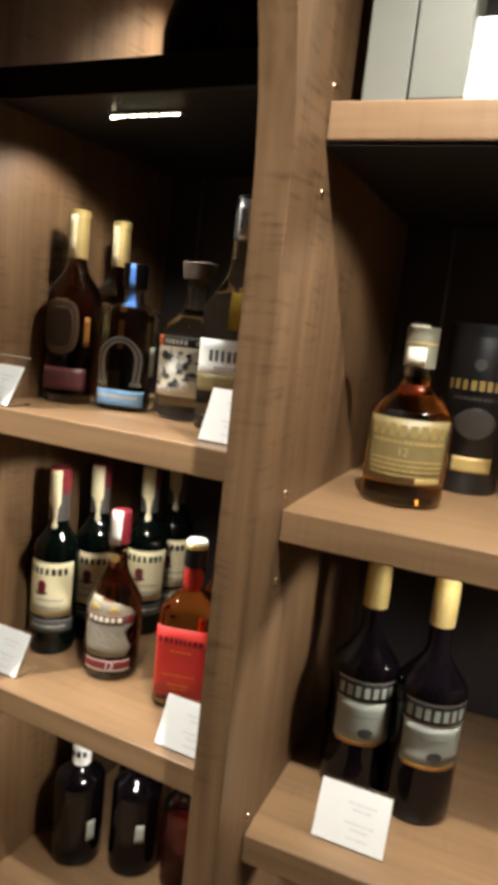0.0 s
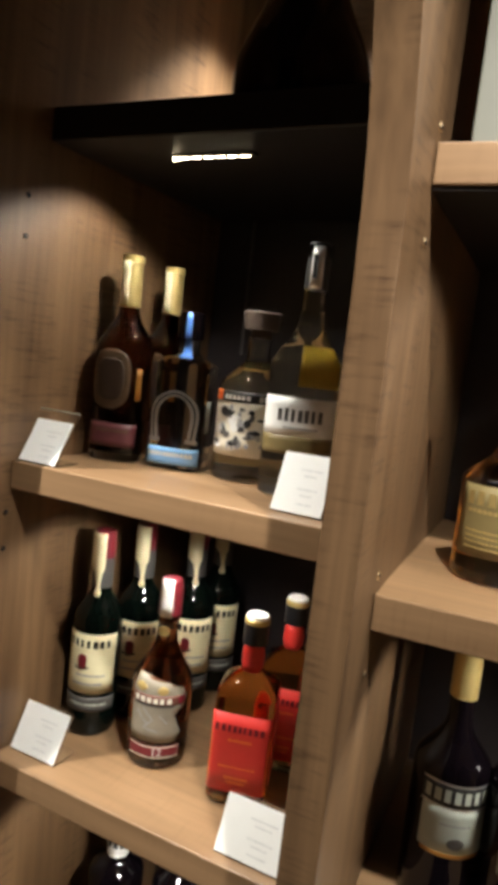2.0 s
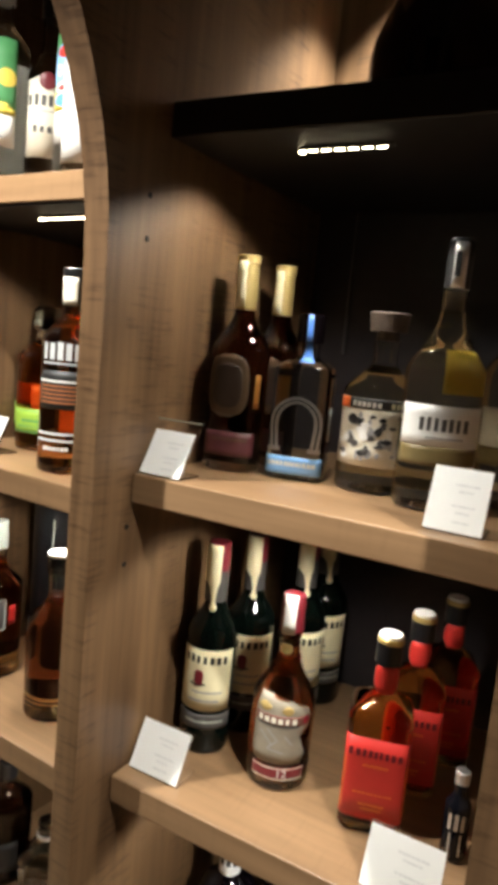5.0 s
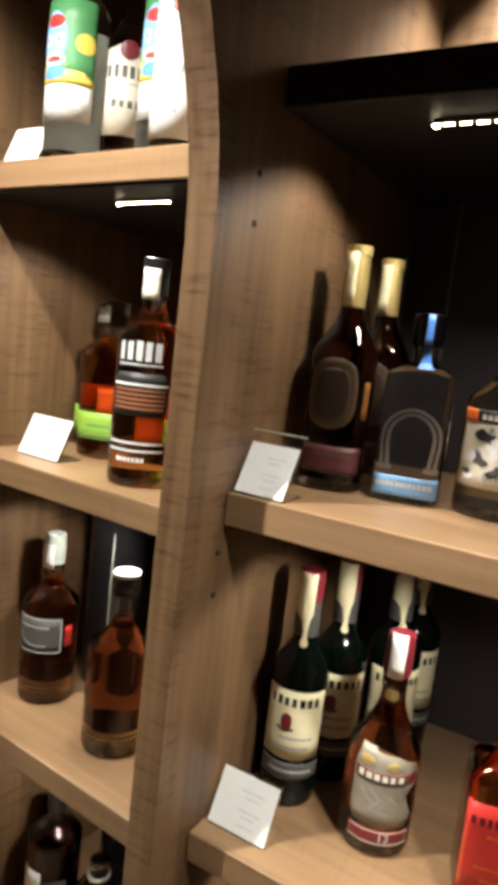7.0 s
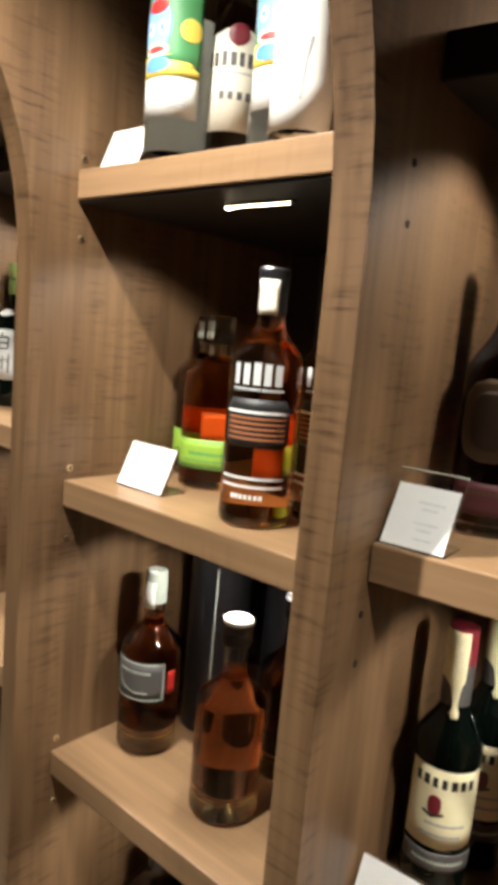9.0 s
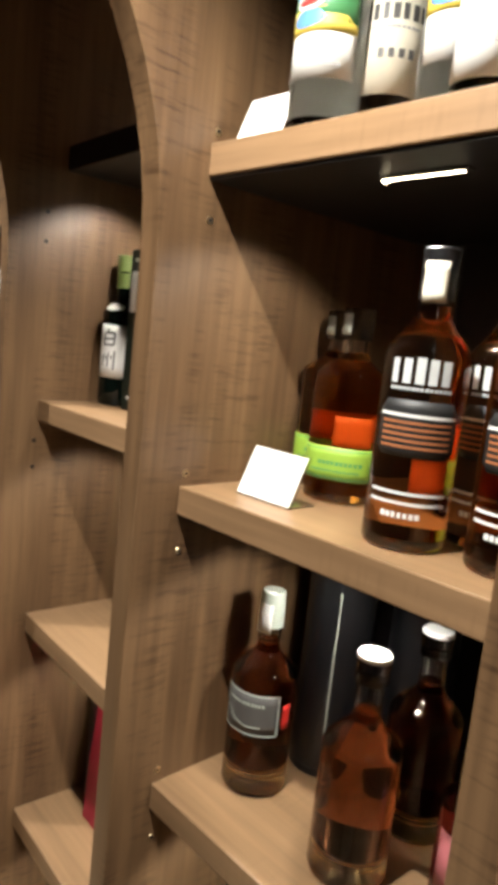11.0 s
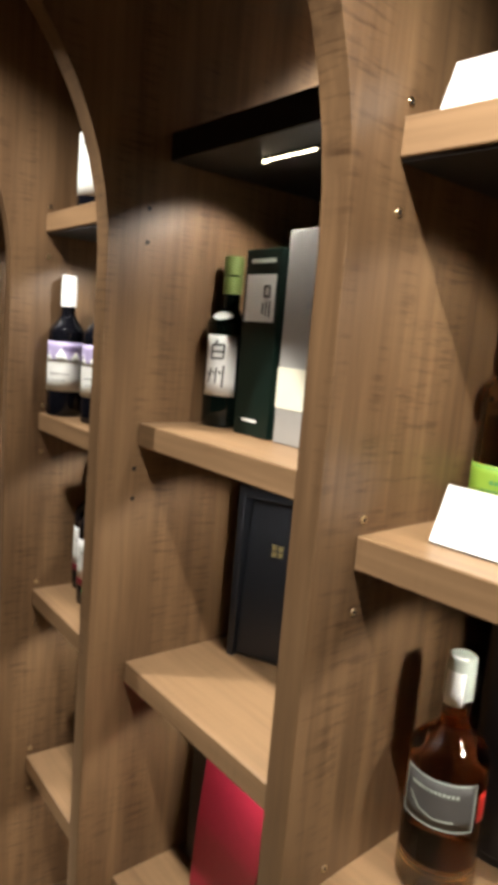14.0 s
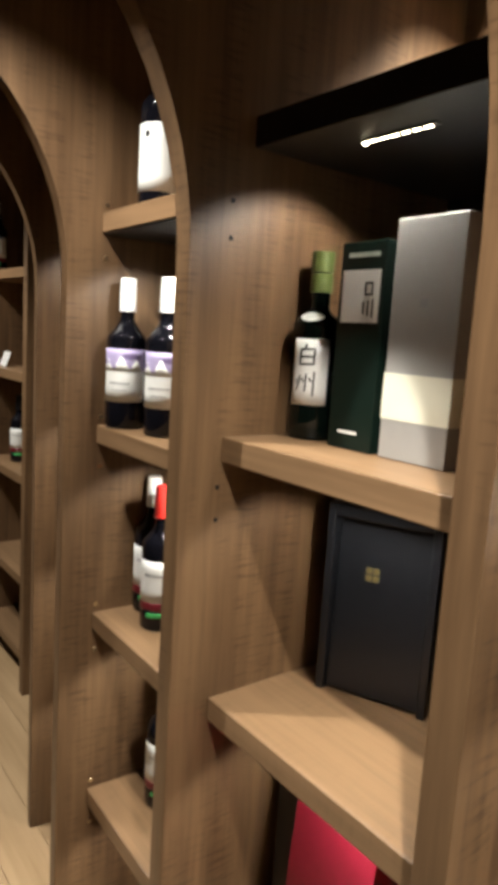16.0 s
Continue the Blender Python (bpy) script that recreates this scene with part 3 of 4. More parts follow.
b.strokes([[(u * 1.0, h) for u, h in arch]], 0.002, INK, "horseshoe_groove", "dark groove", 0.0016)
b.strokes([[(0.017, 0.042), (0.031, 0.042)]], 0.006, SILVER, "horseshoe_end", "silver end")
b.strokes([[(-0.031, 0.042), (-0.017, 0.042)]], 0.006, SILVER, "horseshoe_end", "silver end")
b.band(0.008, 0.032, -0.036, 0.036, SKY, label="light blue base label")
b.bars(0.022, 0.006, -0.030, 0.028, 12, PAPER, 5)
b.band(0.055, 0.10, 0.044, 0.060, LIGHTGREY, "side_label", "pale side label")
b.sheet([(0.158, -0.006, 0.014), (0.165, -0.003, 0.009), (0.175, -0.002, 0.007), (0.186, -0.0015, 0.0065)], BLUE, "ribbon", "bright blue neck ribbon", 0.0009, 6)
keep = b.pts
b.pts = [(0.0195, 0.0), (0.0195, 0.23)]
b.band(0.186, 0.222, -0.0015, 0.0065, BLUE, "ribbon", "bright blue ribbon over the stopper", 0.0006, 6)
b.pts = keep

b = Bottle("tequila_bottle", "squat clear tequila bottle with a black and white label", (-0.449, 0.765), 1.325, profile(0.049, 0.128, 0.172, 0.016, 0.200, round_=0.9), 16)
b.filled(STRAW, CLEAR, 0.164)
b.cap(0.0145, 0.196, 0.208, CORK, "dark stopper shank", "stopper_shank")
b.cap(0.0235, 0.208, 0.232, CORK, "dark wooden stopper", "stopper", flare=0.003)
b.band(0.035, 0.122, -0.062, 0.062, IVORY, label="black and white picture label")
b.band(0.108, 0.122, -0.062, 0.062, INK, "label_band", "black band", 0.0010)
b.band(0.108, 0.122, -0.062, -0.040, ORANGEP, "label_corner", "orange corner", 0.0014)
b.bars(0.1145, 0.007, -0.034, 0.006, 6, PAPER, 7, 0.0016)
b.bars(0.1145, 0.007, 0.016, 0.056, 6, PAPER, 8, 0.0016)
rng = random.Random(11)
for k in range(60):
    u, h = rng.uniform(-0.054, 0.050), rng.uniform(0.044, 0.100)
    b.oval(h, rng.uniform(0.002, 0.008), rng.uniform(0.002, 0.007), rng.choice((GREYINK, GREYP, INK, PAPER)), u, "picture_patch", "", 0.0010 + 0.00002 * k, 1.6)

JIM_P = profile(0.046, 0.165, 0.235, 0.0145, 0.318, round_=0.75)


def jimador(x, y, face):
    b = Bottle("tequila_bottle", "tall clear tequila bottle of straw spirit with a white label", (x, y), 1.325, JIM_P, face, (2.6, 1, 1), "straw tequila bottles")
    b.filled(STRAW, CLEAR, 0.235)
    b.cap(0.0150, 0.262, 0.320, BLACKP, "black screw cap", taper=0.001)
    b.band(0.262, 0.318, -0.008, 0.006, SILVER, "cap_strip", "silver seal strip", 0.0018, 6)
    b.bars(0.29, 0.03, -0.006, 0.004, 1, INK, 3, 0.0026)
    b.band(0.078, 0.126, -0.052, 0.052, PAPER, label="white front label")
    b.band(0.055, 0.078, -0.052, 0.052, OLIVE, "label_band", "olive gold band")
    b.bars(0.104, 0.016, -0.026, 0.030, 7, GREYP, 9)
    b.bars(0.088, 0.003, -0.018, 0.024, 12, GREYINK, 10)
    b.band(0.140, 0.190, -0.006, 0.052, YELLOW, "back_label", "yellow back label", -0.001)
    return b


jimador(-0.361, 0.726, 20)
jimador(-0.287, 0.818, 20)


# ---- whiskeys below ----
JAM_P = profile(0.0370, 0.178, 0.228, 0.0145, 0.310, round_=0.85)


def irish(x, y, face):
    b = Bottle("whiskey_bottle", "dark green whiskey bottle with a cream label and paper neck seal", (x, y), 0.906, JAM_P, face, group="dark green whiskey bottles")
    b.solid(GREEN_GLASS, label="dark green glass")
    b.cap(0.0165, 0.270, 0.311, DARKRED, "dark red capsule", taper=0.001)
    b.cap(0.0162, 0.224, 0.270, GREYP, "dark grey collar", "collar")
    b.sheet([(0.212, -0.005, 0.001), (0.217, -0.007, 0.003), (0.222, -0.005, 0.001), (0.228, -0.0045, 0.0005), (0.246, -0.008, 0.002), (0.254, -0.020, 0.005), (0.300, -0.020, 0.005), (0.3085, -0.020, 0.005)], CREAM, "neck_seal", "cream paper neck seal", 0.0024, 6)
    b.band(0.068, 0.160, -0.046, 0.040, CREAM, label="cream front label")
    b.bars(0.145, 0.012, -0.036, 0.032, 7, INK, 13, gap=0.16)
    b.oval(0.118, 0.007, 0.011, DARKRED, -0.012, "emblem", "brown barrel emblem", 0.0011, 3)
    b.strokes([[(-0.024, 0.109), (-0.014, 0.105), (-0.002, 0.109)]], 0.003, INK, "emblem_ribbon", "black ribbon", 0.0012)
    b.bars(0.096, 0.0035, -0.020, 0.024, 11, GREYINK, 14)
    b.bars(0.083, 0.0035, -0.026, 0.020, 11, GREYINK, 15)
    b.band(0.040, 0.062, -0.046, 0.044, GREYP, "lower_label", "dark grey base label")
    b.bars(0.051, 0.004, -0.030, 0.030, 14, LIGHTGREY, 16)
    return b


for x, y, face in ((-0.644, 0.717, 26), (-0.624, 0.798, 34), (-0.566, 0.865, 38), (-0.563, 0.953, 36)):
    irish(x, y, face)

DULLRED = plain("dull_red_ribbon", (0.13, 0.05, 0.035), 0.5, mottled=0.2)
CREST = plain("silver_cream_paper", (0.23, 0.20, 0.15), 0.45, mottled=0.3)
b = Bottle("whisky_bottle", "round amber scotch bottle with a silver crest label and red neck", (-0.519, 0.714), 0.906, profile(0.043, 0.120, 0.190, 0.0145, 0.266, round_=0.75, bulge=0.001), 26)
b.filled(RUBY, CLEAR, 0.196)
b.cap(0.0168, 0.215, 0.266, DARKRED, "dark red foil capsule", taper=0.001)
b.band(0.214, 0.268, -0.012, 0.004, PAPER, "neck_seal", "white neck seal", 0.0032, 6)
b.cap(0.0155, 0.206, 0.215, RUBY, "", "collar")
b.oval(0.192, 0.008, 0.007, GOLD, -0.004, "neck_emblem", "gold neck emblem", 0.0012, 3)
b.sheet([(0.042, -0.036, 0.030), (0.055, -0.042, 0.038), (0.070, -0.042, 0.030), (0.082, -0.042, 0.026), (0.094, -0.042, 0.040), (0.108, -0.042, 0.044), (0.120, -0.040, 0.036), (0.128, -0.036, 0.014), (0.136, -0.034, -0.014)], CREST, label="silver cream crest label")
b.band(0.0965, 0.110, -0.040, 0.041, DULLRED, "label_ribbon", "dull red ribbon", 0.0011)
b.bars(0.103, 0.008, -0.034, 0.022, 6, IVORY, 17, 0.0016, 0.3)
b.band(0.094, 0.097, -0.036, 0.024, GREYP, "label_line", "dark underline", 0.0010)
b.oval(0.120, 0.010, 0.006, DULLGOLD, -0.026, "label_crest", "gold small crest", 0.0012, 1.6)
b.oval(0.118, 0.008, 0.006, DULLGOLD, 0.006, "label_crest", "gold small crest", 0.0012, 1.6)
b.oval(0.104, 0.006, 0.006, DARKRED, 0.034, "label_seal", "dark round seal", 0.0012)
b.strokes([[(-0.02, 0.09), (-0.005, 0.075), (-0.018, 0.062), (0.004, 0.058)], [(-0.03, 0.085), (-0.012, 0.068)], [(0.004, 0.082), (0.016, 0.07)]], 0.0016, GREYINK, "crest", "dark crest strokes")
b.band(0.018, 0.036, -0.040, 0.038, DARKRED, "age_label", "red age label")
for h in (0.0195, 0.0345):
    b.strokes([[(-0.039, h), (0.037, h)]], 0.0015, IVORY, "age_border", "cream border")
b.words("12", 0.027, 0.011, 0.004, PAPER)

JD_P = profile(0.0400, 0.145, 0.178, 0.0145, 0.236, round_=1.25)


def square_whiskey(x, y, face):
    b = Bottle("whiskey_bottle", "square amber whiskey bottle with a bright red label", (x, y), 0.906, JD_P, face, (8, 1, 1), "square red whiskey bottles")
    b.filled(AMBER, CLEAR, 0.184)
    b.cap(0.0168, 0.212, 0.240, BLACKP, "black screw cap")
    b.cap(0.0172, 0.240, 0.247, GOLD, "gold ring", "cap_ring")
    b.cap(0.0155, 0.247, 0.251, PAPER, "white paper tax strip", "seal")
    b.sheet([(0.176, -0.010, 0.010), (0.184, -0.019, 0.019), (0.194, -0.022, 0.022), (0.204, -0.018, 0.018), (0.212, -0.013, 0.013)], RED, "neck_label", "red neck label", 0.0008)
    b.band(0.020, 0.128, -0.0350, 0.0350, RED, label="bright red front label")
    b.band(0.020, 0.128, 0.045, 0.110, RED, "side_label", "red side label")
    for seed, zc, hh, wd in ((21, 0.108, 0.010, 0.058), (22, 0.092, 0.004, 0.03), (23, 0.055, 0.003, 0.044), (24, 0.040, 0.004, 0.03), (25, 0.034, 0.003, 0.024)):
        b.bars(zc, hh, -wd / 2, wd / 2, 9, DARKRED if seed == 21 else ORANGEP, seed)
    for u in (-0.032, 0.032):
        b.strokes([[(u, 0.030), (u, 0.098)]], 0.0014, ORANGEP, "label_border", "orange border")
    return b


for x, y, face in ((-0.380, 0.711, 16), (-0.364, 0.815, 16), (-0.339, 0.915, 18)):
    square_whiskey(x, y, face)

b = Bottle("miniature_bottle", "miniature black bottle with silver print", (-0.270, 0.699), 0.906, profile(0.0155, 0.068, 0.085, 0.0075, 0.112), 10)
b.solid(BLACK_GLASS)
b.cap(0.009, 0.098, 0.114, SILVER, "silver cap")
b.bars(0.055, 0.022, -0.010, 0.012, 3, SILVER, 31)
for u in (-0.006, 0.006):
    b.strokes([[(u, 0.012), (u, 0.04)]], 0.002, SILVER, "stripe", "silver stripe")

# lowest visible shelf of that bay
DARK_P = profile(0.045, 0.150, 0.188, 0.0155, 0.262, round_=1.0)
b = Bottle("whiskey_bottle", "dark round whiskey bottle with a white printed neck seal", (-0.605, 0.773), 0.49, DARK_P, 20)
b.solid(NAVY_GLASS)
b.cap(0.0175, 0.180, 0.262, PAPER, "white printed neck seal", "neck_seal", taper=0.003)
b.bars(0.235, 0.004, -0.012, 0.014, 6, INK, 33, 0.0035)
b.bars(0.205, 0.012, -0.012, 0.014, 3, INK, 34, 0.0035)
b.band(0.050, 0.090, 0.030, 0.046, LIGHTGREY, "side_label", "small pale side label")
b = Bottle("whiskey_bottle", "dark round whiskey bottle with a pale side label", (-0.504, 0.809), 0.49, DARK_P, 20)
b.solid(NAVY_GLASS)
b.cap(0.0165, 0.195, 0.262, WHITEP, "white capsule", taper=0.002)
b.band(0.070, 0.105, 0.010, 0.026, LIGHTGREY, "side_label", "small pale side label")
b = Bottle("liqueur_bottle", "deep pink liqueur bottle with a dark cap", (-0.404, 0.821), 0.49, profile(0.042, 0.150, 0.180, 0.016, 0.235), 10)
b.filled(PINK, CLEAR, 0.16)
b.cap(0.0175, 0.200, 0.236, BLACKP, "dark cap")
b = Bottle("whiskey_bottle", "dark whiskey bottle standing behind the others", (-0.549, 0.893), 0.49, DARK_P, 20)
b.solid(NAVY_GLASS)
b.cap(0.0165, 0.195, 0.262, BLACKP, "black cap", taper=0.002)

# big black bottle on the black top shelf
b = Bottle("display_bottle", "large glossy black display bottle on the black shelf", (-0.402, 0.700), 1.783, profile(0.084, 0.045, 0.215, 0.030, 0.36, foot=0.012, round_=0.85), 20, category="bottle")
b.solid(BLACK_GLOSS, label="glossy black glass body")
b.cap(0.0345, 0.338, 0.362, BLACK_GLOSS, "", "lip")
b.cap(0.026, 0.362, 0.392, BLACK_GLOSS, "", "stopper")


# ---- bay with the single malt ----
b = Bottle("whisky_bottle", "amber single malt bottle with an olive and gold label", (-0.095, 0.729), 1.277, profile(0.0505, 0.110, 0.152, 0.0165, 0.190, round_=0.85), 12)
b.filled(AMBER, CLEAR, 0.156)
b.cap(0.0195, 0.168, 0.217, plain("grey_green_capsule", (0.20, 0.19, 0.14), 0.35, 0.3), "grey capsule")
b.band(0.170, 0.219, -0.016, 0.004, IVORY, "neck_seal", "cream neck seal", 0.0052, 6)
b.cap(0.0199, 0.196, 0.199, GOLD, "thin gold ring", "cap_ring")
b.band(0.030, 0.108, -0.062, 0.054, OLIVE, label="olive brown front label")
b.bars(0.094, 0.015, -0.052, 0.048, 8, GOLD, 41, gap=0.22)
b.bars(0.080, 0.004, -0.050, 0.046, 16, DULLGOLD, 42)
b.words("12", 0.068, 0.010, -0.008, GOLD)
for i, zc in enumerate((0.058, 0.052, 0.046, 0.040)):
    b.bars(zc, 0.0026, -0.050, 0.046, 22, DULLGOLD, 43 + i)
b.band(0.031, 0.038, 0.010, 0.046, DULLGOLD, "label_band", "gold base band", 0.0010)

t = Bottle("gift_tin", "black cylindrical whisky gift tin with gold print", (-0.032, 0.880), 1.277, [(0, 0), (0.046, 0), (0.0475, 0.002), (0.0475, 0.226), (0.046, 0.229), (0, 0.229)], 4, category="tin")
t.solid(BLACKP, "tin_body")
t.cap(0.0482, 0.214, 0.232, BLACKP, "black tin lid", "lid")
t.oval(0.178, 0.008, 0.008, GREYP, 0.0, "emblem", "grey round emblem", 0.0010)
t.bars(0.150, 0.014, -0.040, 0.044, 8, DULLGOLD, 51, gap=0.24)
t.bars(0.132, 0.005, -0.03, 0.036, 10, GREYP, 52)
t.oval(0.098, 0.030, 0.022, GREYP, 0.004, "picture", "grey landscape print", 0.0009, 1.6)
t.band(0.030, 0.052, -0.020, 0.036, DULLGOLD, "lower_label", "gold lower label")


def bitter(x, y, face):
    b = Bottle("aperitif_bottle", "dark aperitif bottle with a gold screw cap and pale label", (x, y), 0.867, profile(0.0455, 0.175, 0.232, 0.0145, 0.322, round_=0.8), face, group="dark aperitif bottles")
    b.solid(NAVY_GLASS, label="dark red black glass")
    b.cap(0.0165, 0.258, 0.324, GOLD, "gold screw cap", taper=0.0006)
    b.band(0.085, 0.142, -0.044, 0.040, LIGHTGREY, label="pale green grey label")
    b.band(0.142, 0.168, -0.046, 0.044, INK, "name_band", "black name band", 0.0007)
    for h in (0.169, 0.141):
        b.strokes([[(-0.046, h), (0.044, h)]], 0.0022, SILVER, "band_edge", "silver edge line")
    b.bars(0.155, 0.016, -0.042, 0.038, 7, LIGHTGREY, 61, gap=0.24)
    b.oval(0.098, 0.010, 0.007, GREYP, 0.0, "emblem", "grey emblem", 0.0011)
    b.band(0.080, 0.085, -0.040, 0.036, DULLORANGE, "label_edge", "dull orange lower edge", 0.0007)
    b.bars(0.120, 0.003, -0.02, 0.016, 8, GREYINK, 62)
    return b


bitter(-0.108, 0.744, 22)
bitter(-0.020, 0.738, 24)


def carton(name, x0, x1, y0, y1, z, h, mat, label, turn=0.0, category="carton"):
    t = empty(name, pose((x0 + x1) / 2, (y0 + y1) / 2, z + 0.0005, 0, 0, turn), label, category)
    w, d = (x1 - x0) / 2, (y1 - y0) / 2
    part("carton_body", box(-w, w, -d, d, 0, h, 0.0012), mat, t)
    part("lid_flap", box(-w + 0.002, w - 0.002, -d + 0.002, d - 0.002, h, h + 0.0008), mat, t)
    return t, w, d, h


def flat(t, x0, x1, z0, z1, d, mat, name="panel_print", label="", off=0.0006):
    """A thin printed sheet on the front of a carton."""
    return part(name, box(x0, x1, -d - off, -d - off + 0.0004, z0, z1), mat, t, label)


PALECARD = plain("pale_grey_card", (0.14, 0.14, 0.115), 0.5, mottled=0.05)
carton("gift_carton", -0.171, -0.126, 0.584, 0.658, 1.705, 0.29, PALECARD, "slim pale grey gift carton on the top shelf")
carton("gift_carton", -0.122, -0.070, 0.574, 0.654, 1.705, 0.29, PALECARD, "slim pale grey gift carton beside its twin")
carton("gift_carton", -0.090, 0.020, 0.760, 0.850, 1.705, 0.29, GREYP, "dark grey gift carton at the back of the top shelf")


# ---- bay with the bourbons ----
RUM_P = profile(0.037, 0.200, 0.245, 0.0135, 0.305, round_=0.9)


def art_bottle(x, y, face, r=0.040):
    b = Bottle("rum_bottle", "clear spirit bottle with a colourful painted label", (x, y), 1.705, profile(r, 0.200, 0.245, 0.0135, 0.305, round_=0.9), face, group="painted label bottles")
    b.filled(SPIRIT, CLEAR, 0.235)
    b.cap(0.0160, 0.265, 0.306, WHITEP, "white cap")
    b.band(0.052, 0.205, -0.050, 0.034, PAPER, label="white label")
    b.band(0.100, 0.205, -0.050, 0.034, GREENP, "picture", "painted green and yellow picture", 0.0010)
    b.sheet([(0.098, -0.050, 0.034), (0.106, -0.050, 0.034), (0.114, -0.050, 0.020), (0.122, -0.050, -0.004)], YELLOW, "picture_patch", "yellow patch", 0.0013)
    b.oval(0.150, 0.014, 0.013, YELLOW, 0.020, "picture_patch", "yellow patch", 0.0013)
    b.oval(0.112, 0.020, 0.009, BLUE, -0.024, "picture_patch", "blue patch", 0.0015)
    b.oval(0.155, 0.022, 0.034, SKY, -0.026, "picture_patch", "light blue patch", 0.0014)
    b.oval(0.128, 0.018, 0.008, PAPER, -0.024, "picture_patch", "white patch", 0.0017)
    b.oval(0.128, 0.013, 0.004, RED, -0.024, "picture_patch", "red patch", 0.0020)
    for u in (-0.034, -0.016):
        b.oval(0.152, 0.006, 0.008, PAPER, u, "picture_patch", "white patch", 0.0018)
        b.oval(0.152, 0.003, 0.004, BLUE, u, "picture_patch", "blue dot", 0.0021)
    b.oval(0.176, 0.015, 0.008, RED, -0.024, "picture_patch", "red patch", 0.0018)
    b.bars(0.084, 0.010, -0.030, 0.012, 5, GREYINK, 71, gap=0.6)
    b.band(0.018, 0.190, math.pi * r - 0.048, math.pi * r + 0.048, PAPER, "back_label", "white back label")
    b.bars(0.066, 0.003, -0.006, 0.018, 7, GREYINK, 72)
    return b


art_bottle(-1.074, 0.626, 36)
b = Bottle("rum_bottle", "clear white rum bottle with a pale label and round emblem", (-1.035, 0.685), 1.705, profile(0.0375, 0.165, 0.225, 0.0135, 0.300, round_=0.8), 46)
b.filled(SPIRIT, CLEAR, 0.205)
b.cap(0.0160, 0.258, 0.301, BLACKP, "black cap")
b.sheet([(0.048, -0.050, 0.046), (0.120, -0.050, 0.046), (0.150, -0.050, 0.046), (0.160, -0.034, 0.032), (0.166, -0.016, 0.014)], IVORY, label="pale label with an arched top")
b.oval(0.160, 0.013, 0.013, DARKRED, 0.000, "emblem", "dark red round emblem", 0.0012)
b.bars(0.132, 0.017, -0.040, 0.034, 7, GREYP, 74, gap=0.25)
b.bars(0.116, 0.003, -0.03, 0.024, 10, GREYINK, 75)
b.bars(0.090, 0.010, -0.020, 0.024, 4, GREYP, 76)
art_bottle(-0.933, 0.656, 50, 0.034)
b = Bottle("rum_bottle", "clear spirit bottle with a tall white label and red seal", (-0.869, 0.615), 1.705, profile(0.033, 0.200, 0.245, 0.0135, 0.305, round_=0.9), 40)
b.filled(SPIRIT, CLEAR, 0.235)
b.cap(0.0160, 0.265, 0.306, WHITEP, "white cap")
b.band(0.012, 0.200, -0.048, 0.040, PAPER, label="tall white label")
b.oval(0.160, 0.008, 0.009, RED, -0.008, "emblem", "red seal", 0.0012, 3)
b.strokes([[(-0.004, 0.04), (0.0, 0.08), (0.004, 0.10)]], 0.003, GREYINK, "script", "grey script stroke")


def rye(x, y, face):
    b = Bottle("whiskey_bottle", "amber rye bottle with a lime green label band", (x, y), 1.284, profile(0.0455, 0.160, 0.196, 0.0145, 0.228, round_=0.9), face, (2.5, 1, 0.92), "rye bottles")
    b.filled(ORANGE, CLEAR, 0.192)
    b.cap(0.0200, 0.208, 0.248, SMOKED, "smoked glass stopper", "stopper")
    b.band(0.214, 0.240, -0.014, -0.002, LIGHTGREY, "neck_seal", "pale neck seal", 0.0062, 6)
    b.band(0.030, 0.072, -0.062, 0.064, LIME, label="lime green label band")
    for h in (0.033, 0.069):
        b.strokes([[(-0.060, h), (0.062, h)]], 0.0012, GREENP, "label_border", "green border")
    b.bars(0.052, 0.005, -0.020, 0.040, 10, GREENP, 81)
    b.bars(0.042, 0.0025, -0.030, 0.036, 16, GREENP, 82)
    b.band(0.074, 0.112, -0.004, 0.050, ORANGEP, "back_label", "orange back label", -0.0015)
    b.bars(0.150, 0.006, -0.034, 0.034, 9, CLEAR, 83, 0.0008, name="embossing", label="raised glass lettering")
    b.bars(0.136, 0.006, -0.030, 0.030, 7, CLEAR, 84, 0.0008, name="embossing", label="raised glass lettering")
    return b


rye(-1.076, 0.742, 22)
rye(-1.150, 0.798, 22)


BLOCKPRINT = plain("off_white_print", (0.52, 0.53, 0.52), 0.5, mottled=0.1)
DULLSTRIPE = plain("dull_orange_print", (0.36, 0.13, 0.05), 0.5, mottled=0.15)


